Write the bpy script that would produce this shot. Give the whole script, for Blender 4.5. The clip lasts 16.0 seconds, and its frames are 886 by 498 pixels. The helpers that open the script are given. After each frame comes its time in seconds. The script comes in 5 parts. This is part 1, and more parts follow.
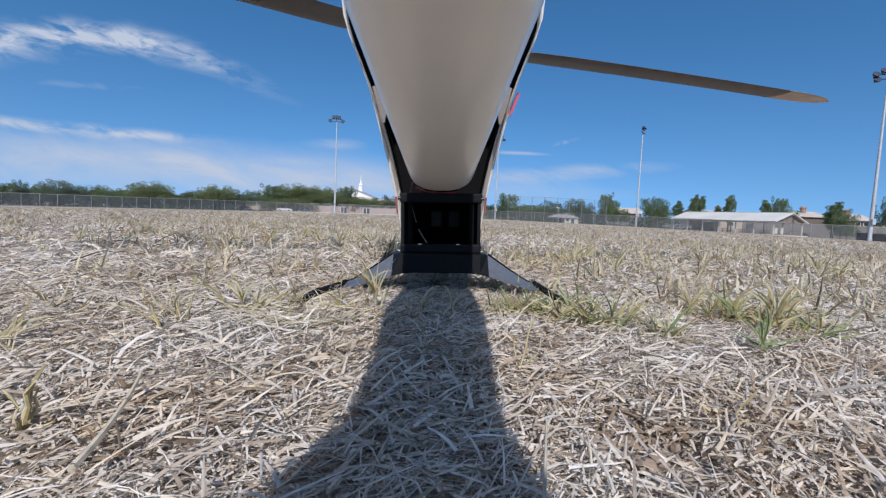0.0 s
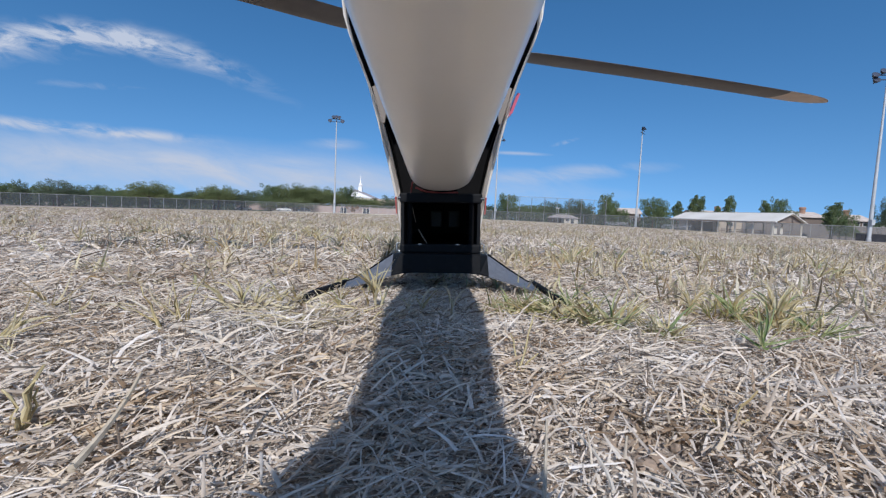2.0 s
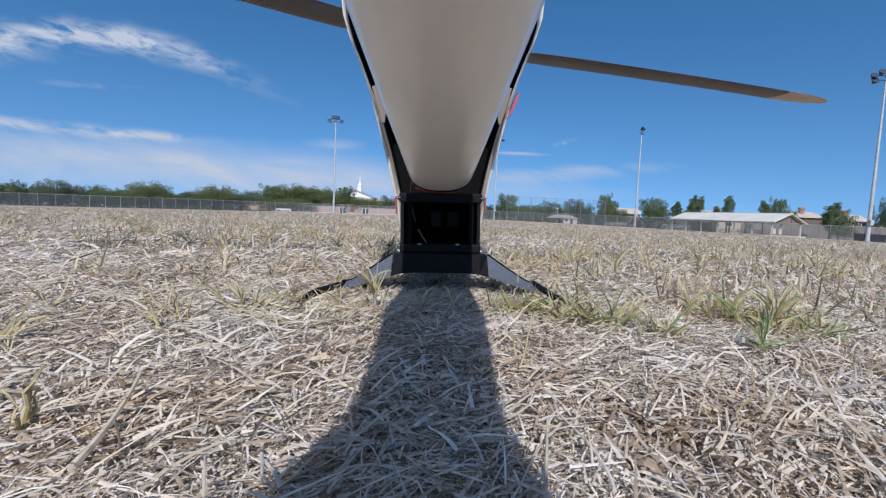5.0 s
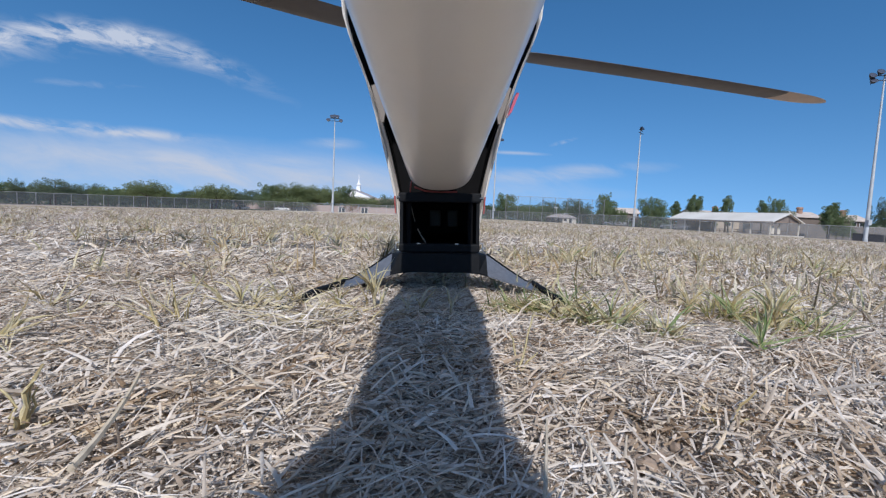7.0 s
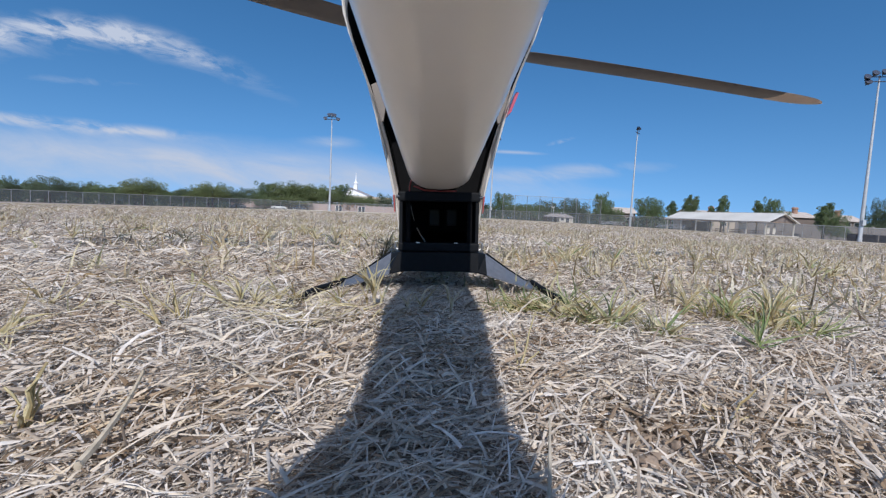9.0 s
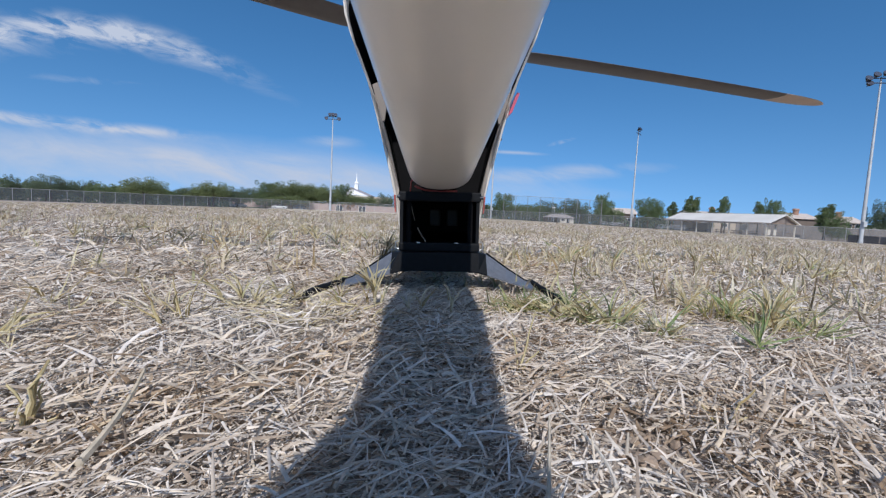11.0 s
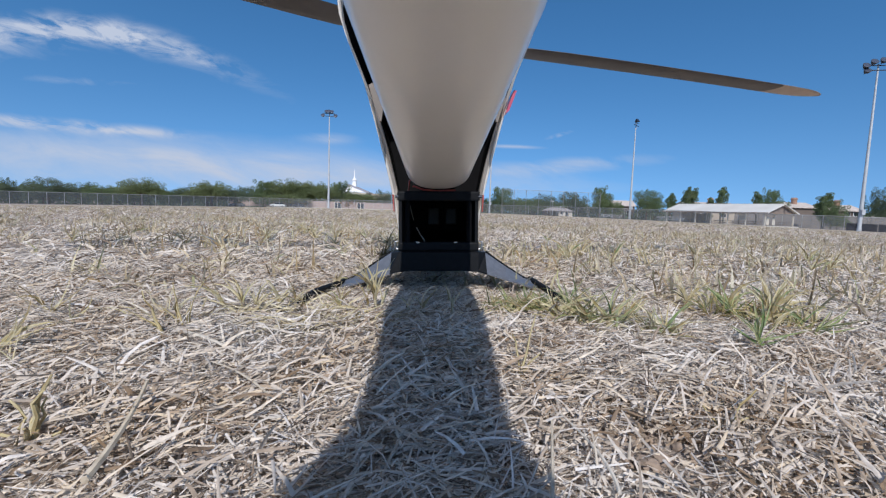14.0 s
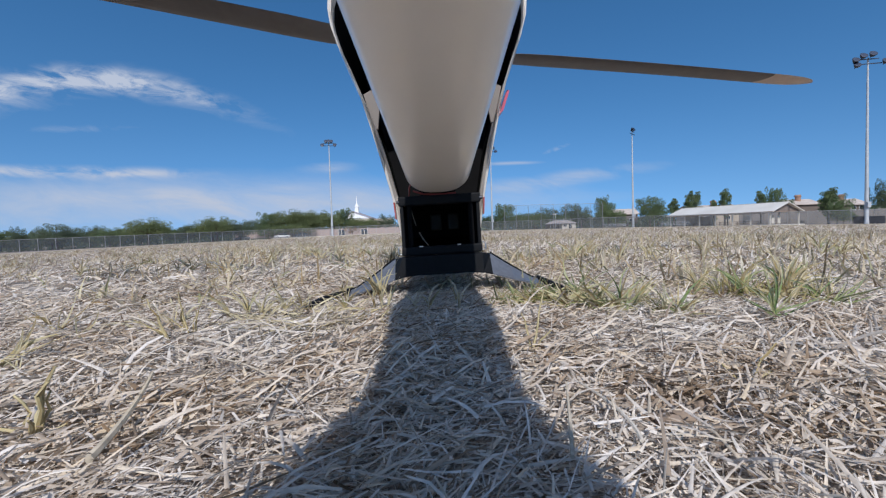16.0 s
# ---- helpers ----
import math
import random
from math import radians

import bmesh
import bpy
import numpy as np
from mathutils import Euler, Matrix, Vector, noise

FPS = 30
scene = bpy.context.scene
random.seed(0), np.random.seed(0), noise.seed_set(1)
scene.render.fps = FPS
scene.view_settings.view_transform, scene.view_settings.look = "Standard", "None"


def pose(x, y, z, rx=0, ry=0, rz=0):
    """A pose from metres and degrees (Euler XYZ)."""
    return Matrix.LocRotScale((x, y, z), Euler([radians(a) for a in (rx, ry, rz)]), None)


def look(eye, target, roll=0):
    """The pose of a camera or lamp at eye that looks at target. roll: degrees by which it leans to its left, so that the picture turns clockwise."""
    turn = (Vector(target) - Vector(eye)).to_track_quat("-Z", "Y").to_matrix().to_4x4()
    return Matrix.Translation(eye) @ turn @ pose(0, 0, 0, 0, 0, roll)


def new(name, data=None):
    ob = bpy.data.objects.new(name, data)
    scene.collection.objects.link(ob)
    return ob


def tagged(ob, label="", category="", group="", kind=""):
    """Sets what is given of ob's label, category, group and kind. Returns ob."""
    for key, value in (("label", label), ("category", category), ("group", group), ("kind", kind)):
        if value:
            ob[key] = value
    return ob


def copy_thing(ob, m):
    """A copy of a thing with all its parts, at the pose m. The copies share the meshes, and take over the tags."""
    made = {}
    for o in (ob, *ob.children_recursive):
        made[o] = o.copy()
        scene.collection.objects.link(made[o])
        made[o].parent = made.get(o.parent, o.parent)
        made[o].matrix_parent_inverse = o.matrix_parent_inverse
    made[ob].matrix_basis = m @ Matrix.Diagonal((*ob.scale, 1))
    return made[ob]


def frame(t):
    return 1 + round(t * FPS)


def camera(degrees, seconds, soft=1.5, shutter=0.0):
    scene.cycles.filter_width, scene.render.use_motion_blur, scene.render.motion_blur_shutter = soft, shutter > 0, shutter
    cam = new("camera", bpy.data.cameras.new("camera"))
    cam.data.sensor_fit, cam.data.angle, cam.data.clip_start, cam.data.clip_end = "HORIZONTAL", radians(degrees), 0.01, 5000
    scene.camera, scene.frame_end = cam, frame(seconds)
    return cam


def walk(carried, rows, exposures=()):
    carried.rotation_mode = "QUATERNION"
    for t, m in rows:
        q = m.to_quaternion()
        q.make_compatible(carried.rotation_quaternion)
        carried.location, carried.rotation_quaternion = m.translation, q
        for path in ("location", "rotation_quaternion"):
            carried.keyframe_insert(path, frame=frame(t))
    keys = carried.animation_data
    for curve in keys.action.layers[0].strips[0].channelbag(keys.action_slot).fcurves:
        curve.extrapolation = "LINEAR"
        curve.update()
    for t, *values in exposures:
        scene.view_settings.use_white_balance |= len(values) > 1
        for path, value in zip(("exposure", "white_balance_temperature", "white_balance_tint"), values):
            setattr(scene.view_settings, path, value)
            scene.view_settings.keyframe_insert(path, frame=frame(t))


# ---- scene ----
cam = camera(91.8, 16.0, soft=1.25)
SKID_ROLL = -1.8


def row(t, x, y, z, yaw, pitch, roll):
    """A key from a place and yaw (to the left), pitch (up) and roll (as look) in degrees."""
    a, p = radians(yaw), radians(pitch)
    ahead = Vector((-math.sin(a) * math.cos(p), math.cos(a) * math.cos(p), math.sin(p)))
    eye = Vector((x, y, z))
    return t, look(eye, eye + ahead, roll)


walk(cam, [
    row(0, 0.0000, 0.0000, 0.0850, 0.00, -4.29, 2.50),
    row(1, -0.0002, 0.0000, 0.0850, -0.05, -4.29, 2.54),
    row(2, -0.0002, 0.0001, 0.0849, -0.05, -4.27, 2.54),
    row(3, -0.0003, 0.0001, 0.0848, -0.08, -4.27, 2.53),
    row(4, -0.0005, 0.0001, 0.0847, -0.11, -4.25, 2.56),
    row(6.5, -0.0008, 0.0002, 0.0846, -0.20, -4.27, 2.55),
    row(7, -0.0010, 0.0001, 0.0848, -0.28, -4.32, 2.62),
    row(7.5, -0.0018, 0.0000, 0.0849, -0.41, -4.36, 2.56),
    row(8, -0.0025, -0.0002, 0.0849, -0.53, -4.34, 2.56),
    row(8.5, -0.0029, -0.0006, 0.0847, -0.53, -4.35, 2.97),
    row(9, -0.0036, -0.0008, 0.0848, -0.68, -4.43, 2.80),
    row(11.5, -0.0036, -0.0014, 0.0846, -0.59, -4.41, 3.03),
    row(12, -0.0033, -0.0012, 0.0844, -0.55, -4.34, 3.02),
    row(12.5, -0.0031, -0.0011, 0.0846, -0.51, -4.32, 2.66),
    row(13, -0.0030, -0.0010, 0.0856, -0.49, -4.52, 2.63),
    row(13.5, -0.0037, -0.0010, 0.0873, -0.66, -4.83, 2.43),
    row(14, -0.0040, -0.0010, 0.0892, -0.74, -5.02, 1.97),
    row(14.3, -0.0045, -0.0008, 0.0862, -0.58, -4.60, 0.60),
    row(14.5, -0.0045, -0.0006, 0.0832, -0.39, -4.00, -0.84),
    row(14.7, -0.0030, -0.0006, 0.0830, -0.16, -4.10, -0.74),
    row(15, -0.0010, -0.0006, 0.0820, 0.16, -4.08, -0.48),
    row(15.5, -0.0012, -0.0006, 0.0795, 0.23, -3.77, -1.91),
    row(16, -0.0025, -0.0006, 0.0690, -0.04, -2.32, -1.80),
], exposures=[(0.0, -0.10, 6100, 12), (14.2, -0.10, 6100, 12), (15.0, -0.13, 6100, 12), (16.0, -0.18, 6100, 12)])

# ---- sky and sun ----
SUN_UP, SUN_BEARING = 42.5, 180.0


def sky_world():
    """A clear Nishita sky with thin streaks of high cloud."""
    world = bpy.data.worlds.new("sky")
    scene.world = world
    world.use_nodes = True
    tree = world.node_tree
    nodes, links = tree.nodes, tree.links
    nodes.clear()

    def math_node(op, a, b=None, clamp=False):
        n = nodes.new("ShaderNodeMath")
        n.operation, n.use_clamp = op, clamp
        for k, v in enumerate((a, b)):
            if v is None:
                continue
            if isinstance(v, (int, float)):
                n.inputs[k].default_value = v
            else:
                links.new(v, n.inputs[k])
        return n.outputs[0]

    sky = nodes.new("ShaderNodeTexSky")
    sky.sky_type, sky.sun_disc = "NISHITA", False
    sky.sun_elevation, sky.sun_rotation = radians(SUN_UP), radians(SUN_BEARING)
    sky.altitude, sky.air_density, sky.dust_density, sky.ozone_density = 1200.0, 0.85, 0.08, 2.2
    coords = nodes.new("ShaderNodeTexCoord")
    split = nodes.new("ShaderNodeSeparateXYZ")
    links.new(coords.outputs["Generated"], split.inputs[0])
    ahead = math_node("MAXIMUM", split.outputs[1], 0.05)
    u = math_node("DIVIDE", split.outputs[0], ahead)
    v = math_node("DIVIDE", split.outputs[2], ahead)
    join = nodes.new("ShaderNodeCombineXYZ")
    links.new(u, join.inputs[0])
    links.new(math_node("ADD", math_node("MULTIPLY", v, 3.2), math_node("MULTIPLY", u, 0.55)), join.inputs[1])

    def wisps(scale, detail, low, high, offset):
        n = nodes.new("ShaderNodeTexNoise")
        n.inputs["Scale"].default_value, n.inputs["Detail"].default_value = scale, detail
        n.inputs["Roughness"].default_value, n.inputs["Distortion"].default_value = 0.62, 0.5
        move = nodes.new("ShaderNodeVectorMath")
        move.operation = "ADD"
        move.inputs[1].default_value = (offset, offset * 0.7, offset)
        links.new(join.outputs[0], move.inputs[0])
        links.new(move.outputs[0], n.inputs["Vector"])
        r = nodes.new("ShaderNodeMapRange")
        r.inputs["From Min"].default_value, r.inputs["From Max"].default_value = low, high
        links.new(n.outputs[0], r.inputs["Value"])
        return r.outputs[0]

    lift = nodes.new("ShaderNodeVectorMath")
    lift.operation = "ADD"
    lift.inputs[1].default_value = (0, 0, 0.17)
    aim = nodes.new("ShaderNodeVectorMath")
    aim.operation = "NORMALIZE"
    links.new(coords.outputs["Generated"], lift.inputs[0])
    links.new(lift.outputs[0], aim.inputs[0])
    links.new(aim.outputs[0], sky.inputs["Vector"])
    fine, broad, soft = wisps(9.0, 8.0, 0.36, 0.62, 1.7), wisps(4.0, 7.0, 0.28, 0.62, 5.1), wisps(4.2, 8.0, -0.02, 0.64, 2.3)
    # middle, slope, half length, half height, arch, strength
    streaks = [(-0.755, 0.370, -0.110, 0.225, 0.023, -0.50, 2.0, fine), (-1.04, 0.345, 0.0, 0.14, 0.034, 0.0, 0.9, fine),
               (-0.95, 0.168, -0.06, 0.20, 0.013, 0.0, 0.95, fine), (-0.70, 0.158, -0.05, 0.13, 0.010, 0.0, 0.8, fine),
               (-0.84, 0.112, -0.04, 0.46, 0.045, 0.0, 0.66, soft), (-0.27, 0.084, -0.05, 0.36, 0.046, 0.0, 0.62, soft), (-0.70, 0.050, 0.0, 0.75, 0.055, 0.0, 0.66, soft),
               (-0.25, 0.157, 0.0, 0.05, 0.010, 0.0, 1.1, broad), (0.16, 0.153, 0.0, 0.06, 0.004, 0.0, 0.75, broad),
               (0.25, 0.110, 0.10, 0.22, 0.016, 0.0, 0.75, broad), (0.27, 0.183, 0.30, 0.025, 0.005, 0.0, 0.7, fine),
               (-0.82, 0.262, -0.03, 0.14, 0.009, 0.0, 0.28, fine), (0.12, 0.070, 0.0, 0.40, 0.025, 0.0, 0.30, broad)]
    total = None
    for u0, v0, slope, half, thick, arch, amount, texture in streaks:
        a = math_node("SUBTRACT", u, u0)
        b = math_node("SUBTRACT", math_node("SUBTRACT", v, v0), math_node("MULTIPLY", a, slope))
        if arch:
            b = math_node("SUBTRACT", b, math_node("MULTIPLY", math_node("MULTIPLY", a, a), arch))
        far = math_node("ADD", math_node("POWER", math_node("ABSOLUTE", math_node("DIVIDE", a, half)), 2.0),
                        math_node("POWER", math_node("ABSOLUTE", math_node("DIVIDE", b, thick)), 2.0))
        mask = math_node("MULTIPLY", math_node("EXPONENT", math_node("MULTIPLY", far, -1.0)), math_node("MULTIPLY", texture, amount))
        total = mask if total is None else math_node("ADD", total, mask)
    haze = math_node("MULTIPLY", math_node("EXPONENT", math_node("MULTIPLY", math_node("MAXIMUM", split.outputs[2], 0.0), -9.0)), 0.27)
    total = math_node("MAXIMUM", total, haze)
    total = math_node("MULTIPLY", total, math_node("GREATER_THAN", split.outputs[1], 0.06), clamp=True)
    # thin high cloud added over the unseen rest of the sky, whitening the fill light
    veil = nodes.new("ShaderNodeTexNoise")
    veil.inputs["Scale"].default_value, veil.inputs["Detail"].default_value, veil.inputs["Roughness"].default_value = 3.2, 8.0, 0.62
    links.new(coords.outputs["Generated"], veil.inputs["Vector"])
    spread = nodes.new("ShaderNodeMapRange")
    spread.inputs["From Min"].default_value, spread.inputs["From Max"].default_value = 0.38, 0.66
    links.new(veil.outputs[0], spread.inputs["Value"])
    beyond = math_node("MAXIMUM", math_node("MULTIPLY", math_node("SUBTRACT", split.outputs[2], 0.56), 4.0, clamp=True), math_node("MULTIPLY", math_node("SUBTRACT", 0.25, split.outputs[1]), 3.0, clamp=True))
    total = math_node("MAXIMUM", total, math_node("MULTIPLY", math_node("MULTIPLY", spread.outputs[0], beyond), 0.62))
    clear, cloud, mix, out = (nodes.new(k) for k in ("ShaderNodeBackground", "ShaderNodeBackground", "ShaderNodeMixShader", "ShaderNodeOutputWorld"))
    deep = nodes.new("ShaderNodeHueSaturation")
    deep.inputs["Saturation"].default_value = 1.135
    links.new(sky.outputs[0], deep.inputs["Color"])
    tint = nodes.new("ShaderNodeMix")
    tint.data_type, tint.blend_type = "RGBA", "MULTIPLY"
    tint.inputs["Factor"].default_value, tint.inputs["B"].default_value = 1.0, (0.675, 1.03, 1.04, 1)
    links.new(deep.outputs[0], tint.inputs["A"])
    links.new(tint.outputs["Result"], clear.inputs[0])
    clear.inputs[1].default_value = 0.156
    cloud.inputs[0].default_value, cloud.inputs[1].default_value = (0.78, 0.86, 1.0, 1), 0.72
    links.new(total, mix.inputs[0])
    links.new(clear.outputs[0], mix.inputs[1])
    links.new(cloud.outputs[0], mix.inputs[2])
    links.new(mix.outputs[0], out.inputs[0])


sky_world()
sun = new("sun", bpy.data.lights.new("sun", "SUN"))
sun.data.energy, sun.data.angle, sun.data.color = 4.9, radians(0.55), (1.0, 0.95, 0.87)
up, bearing = radians(SUN_UP), radians(SUN_BEARING)
toward = Vector((math.sin(bearing) * math.cos(up), math.cos(bearing) * math.cos(up), math.sin(up)))
sun.matrix_world = look(toward * 50, (0, 0, 0))


# ---- materials ----
def material(name, color, rough=0.7, metal=0.0, spread=0.12, grain=40.0, bump=0.15, second=None, blotch=3.0, pieces="", coat=0.0, space="Object", translucent=0.0, gloss=0.5):
    """Grain and blotches between two colours on a Principled surface. pieces: "island" or "object" varies the colour piece by piece."""
    mat = bpy.data.materials.new(name)
    mat.use_nodes = True
    nodes, links = mat.node_tree.nodes, mat.node_tree.links
    bsdf = nodes["Principled BSDF"]
    bsdf.inputs["Roughness"].default_value, bsdf.inputs["Metallic"].default_value = rough, metal
    bsdf.inputs["Coat Weight"].default_value, bsdf.inputs["Specular IOR Level"].default_value = coat, gloss
    bsdf.inputs["Coat Roughness"].default_value = 0.07
    coords = nodes.new("ShaderNodeTexCoord")
    big, small = nodes.new("ShaderNodeTexNoise"), nodes.new("ShaderNodeTexNoise")
    for n, s, d in ((big, blotch, 3.0), (small, grain, 5.0)):
        n.inputs["Scale"].default_value, n.inputs["Detail"].default_value = s, d
        links.new(coords.outputs[space], n.inputs["Vector"])
    second = second or tuple(c * (1 - 2 * spread) for c in color)
    mixed = nodes.new("ShaderNodeMix")
    mixed.data_type = "RGBA"
    mixed.inputs["A"].default_value, mixed.inputs["B"].default_value = (*color, 1), (*second, 1)
    rng = nodes.new("ShaderNodeMapRange")
    rng.inputs["From Min"].default_value, rng.inputs["From Max"].default_value = 0.35, 0.68
    links.new(big.outputs[0], rng.inputs["Value"])
    links.new(rng.outputs[0], mixed.inputs["Factor"])
    value = nodes.new("ShaderNodeHueSaturation")
    shade = nodes.new("ShaderNodeMapRange")
    shade.inputs["From Min"].default_value, shade.inputs["From Max"].default_value = 0.25, 0.75
    shade.inputs["To Min"].default_value, shade.inputs["To Max"].default_value = 1 - spread, 1 + spread
    links.new(small.outputs[0], shade.inputs["Value"])
    links.new(shade.outputs[0], value.inputs["Value"])
    links.new(mixed.outputs["Result"], value.inputs["Color"])
    color_out = value.outputs[0]
    if pieces:
        src = nodes.new("ShaderNodeNewGeometry").outputs["Random Per Island"] if pieces == "island" else nodes.new("ShaderNodeObjectInfo").outputs["Random"]
        per = nodes.new("ShaderNodeHueSaturation")
        pr = nodes.new("ShaderNodeMapRange")
        pr.inputs["To Min"].default_value, pr.inputs["To Max"].default_value = 0.72, 1.25
        links.new(src, pr.inputs["Value"])
        links.new(pr.outputs[0], per.inputs["Value"])
        links.new(color_out, per.inputs["Color"])
        color_out = per.outputs[0]
    links.new(color_out, bsdf.inputs["Base Color"])
    if bump:
        b = nodes.new("ShaderNodeBump")
        b.inputs["Strength"].default_value, b.inputs["Distance"].default_value = bump, 0.3 / grain
        links.new(small.outputs[0], b.inputs["Height"])
        links.new(b.outputs[0], bsdf.inputs["Normal"])
    if translucent:
        t, m = nodes.new("ShaderNodeBsdfTranslucent"), nodes.new("ShaderNodeMixShader")
        m.inputs[0].default_value = translucent
        links.new(color_out, t.inputs[0])
        links.new(bsdf.outputs[0], m.inputs[1])
        links.new(t.outputs[0], m.inputs[2])
        links.new(m.outputs[0], nodes["Material Output"].inputs[0])
    return mat


def palette(name, stops, rough=0.75, translucent=0.15, spread=0.2, source="island"):
    """Thin plant matter: each blade takes one of the palette's colours."""
    mat = bpy.data.materials.new(name)
    mat.use_nodes = True
    nodes, links = mat.node_tree.nodes, mat.node_tree.links
    bsdf = nodes["Principled BSDF"]
    bsdf.inputs["Roughness"].default_value = rough
    bsdf.inputs["Specular IOR Level"].default_value = 0.3
    ramp = nodes.new("ShaderNodeValToRGB")
    ramp.color_ramp.interpolation = "LINEAR"
    while len(ramp.color_ramp.elements) < len(stops):
        ramp.color_ramp.elements.new(0.5)
    for e, (at, c) in zip(ramp.color_ramp.elements, stops):
        e.position, e.color = at, (*c, 1)
    links.new(nodes.new("ShaderNodeNewGeometry").outputs["Random Per Island"] if source == "island" else nodes.new("ShaderNodeObjectInfo").outputs["Random"], ramp.inputs[0])
    coords, n = nodes.new("ShaderNodeTexCoord"), nodes.new("ShaderNodeTexNoise")
    n.inputs["Scale"].default_value, n.inputs["Detail"].default_value = 260.0, 4.0
    links.new(coords.outputs["Object"], n.inputs["Vector"])
    shade = nodes.new("ShaderNodeMapRange")
    shade.inputs["From Min"].default_value, shade.inputs["From Max"].default_value = 0.3, 0.7
    shade.inputs["To Min"].default_value, shade.inputs["To Max"].default_value = 1 - spread, 1 + spread
    links.new(n.outputs[0], shade.inputs["Value"])
    hue = nodes.new("ShaderNodeHueSaturation")
    links.new(ramp.outputs[0], hue.inputs["Color"])
    # broad patches: some more weathered, some yellower
    broad, tone, warm, both = nodes.new("ShaderNodeTexNoise"), nodes.new("ShaderNodeMapRange"), nodes.new("ShaderNodeMapRange"), nodes.new("ShaderNodeMath")
    broad.inputs["Scale"].default_value, broad.inputs["Detail"].default_value = 9.0, 3.0
    links.new(coords.outputs["Object"], broad.inputs["Vector"])
    for r, low, high, out in ((tone, 0.93, 1.06, 0), (warm, 1.30, 0.75, 0)):
        r.inputs["From Min"].default_value, r.inputs["From Max"].default_value = 0.36, 0.64
        r.inputs["To Min"].default_value, r.inputs["To Max"].default_value = low, high
        links.new(broad.outputs[out], r.inputs["Value"])
    both.operation = "MULTIPLY"
    links.new(shade.outputs[0], both.inputs[0])
    links.new(tone.outputs[0], both.inputs[1])
    links.new(both.outputs[0], hue.inputs["Value"])
    links.new(warm.outputs[0], hue.inputs["Saturation"])
    links.new(hue.outputs[0], bsdf.inputs["Base Color"])
    t, m = nodes.new("ShaderNodeBsdfTranslucent"), nodes.new("ShaderNodeMixShader")
    m.inputs[0].default_value = translucent
    links.new(hue.outputs[0], t.inputs[0])
    links.new(bsdf.outputs[0], m.inputs[1])
    links.new(t.outputs[0], m.inputs[2])
    links.new(m.outputs[0], nodes["Material Output"].inputs[0])
    return mat


def ground_material():
    """Dry soil under bleached thatch, with paler, browner and greener patches far off."""
    mat = bpy.data.materials.new("dry_field")
    mat.use_nodes = True
    nodes, links = mat.node_tree.nodes, mat.node_tree.links
    bsdf = nodes["Principled BSDF"]
    bsdf.inputs["Roughness"].default_value = 0.95
    bsdf.inputs["Specular IOR Level"].default_value = 0.15
    coords = nodes.new("ShaderNodeTexCoord")

    def tex(scale, detail, low, high, rough=0.6, stretch=None):
        n = nodes.new("ShaderNodeTexNoise")
        n.inputs["Scale"].default_value, n.inputs["Detail"].default_value, n.inputs["Roughness"].default_value = scale, detail, rough
        src = coords.outputs["Object"]
        if stretch:
            m = nodes.new("ShaderNodeMapping")
            m.inputs["Scale"].default_value = stretch
            links.new(src, m.inputs["Vector"])
            src = m.outputs[0]
        links.new(src, n.inputs["Vector"])
        r = nodes.new("ShaderNodeMapRange")
        r.inputs["From Min"].default_value, r.inputs["From Max"].default_value = low, high
        links.new(n.outputs[0], r.inputs["Value"])
        return r.outputs[0]

    def mix(a, b, f):
        n = nodes.new("ShaderNodeMix")
        n.data_type = "RGBA"
        for key, v in (("A", a), ("B", b)):
            if isinstance(v, tuple):
                n.inputs[key].default_value = (*v, 1)
            else:
                links.new(v, n.inputs[key])
        if isinstance(f, float):
            n.inputs["Factor"].default_value = f
        else:
            links.new(f, n.inputs["Factor"])
        return n.outputs["Result"]

    thatch = mix((0.29, 0.235, 0.19), (0.44, 0.375, 0.32), tex(55.0, 8.0, 0.35, 0.65))
    pale = mix(thatch, (0.46, 0.405, 0.35), tex(1.1, 7.0, 0.50, 0.86, 0.7))
    brown = mix(pale, (0.34, 0.26, 0.195), tex(2.7, 8.0, 0.56, 0.74, 0.72))
    green = mix(brown, (0.24, 0.22, 0.10), tex(0.16, 7.0, 0.54, 0.80))
    specks = mix(green, (0.20, 0.15, 0.10), tex(17.0, 8.0, 0.55, 0.68, 0.7))
    links.new(specks, bsdf.inputs["Base Color"])
    b = nodes.new("ShaderNodeBump")
    b.inputs["Strength"].default_value, b.inputs["Distance"].default_value = 0.55, 0.02
    links.new(tex(70.0, 8.0, 0.2, 0.8), b.inputs["Height"])
    links.new(b.outputs[0], bsdf.inputs["Normal"])
    return mat


def see_through(name, color, open_share):
    """Woven wire or screen cloth too fine to tell apart: part of the light passes."""
    mat = material(name, color, 0.8, 0.0, 0.15, 3.0, 0.0)
    nodes, links = mat.node_tree.nodes, mat.node_tree.links
    clear, m = nodes.new("ShaderNodeBsdfTransparent"), nodes.new("ShaderNodeMixShader")
    m.inputs[0].default_value = open_share
    links.new(nodes["Principled BSDF"].outputs[0], m.inputs[1])
    links.new(clear.outputs[0], m.inputs[2])
    links.new(m.outputs[0], nodes["Material Output"].inputs[0])
    return mat


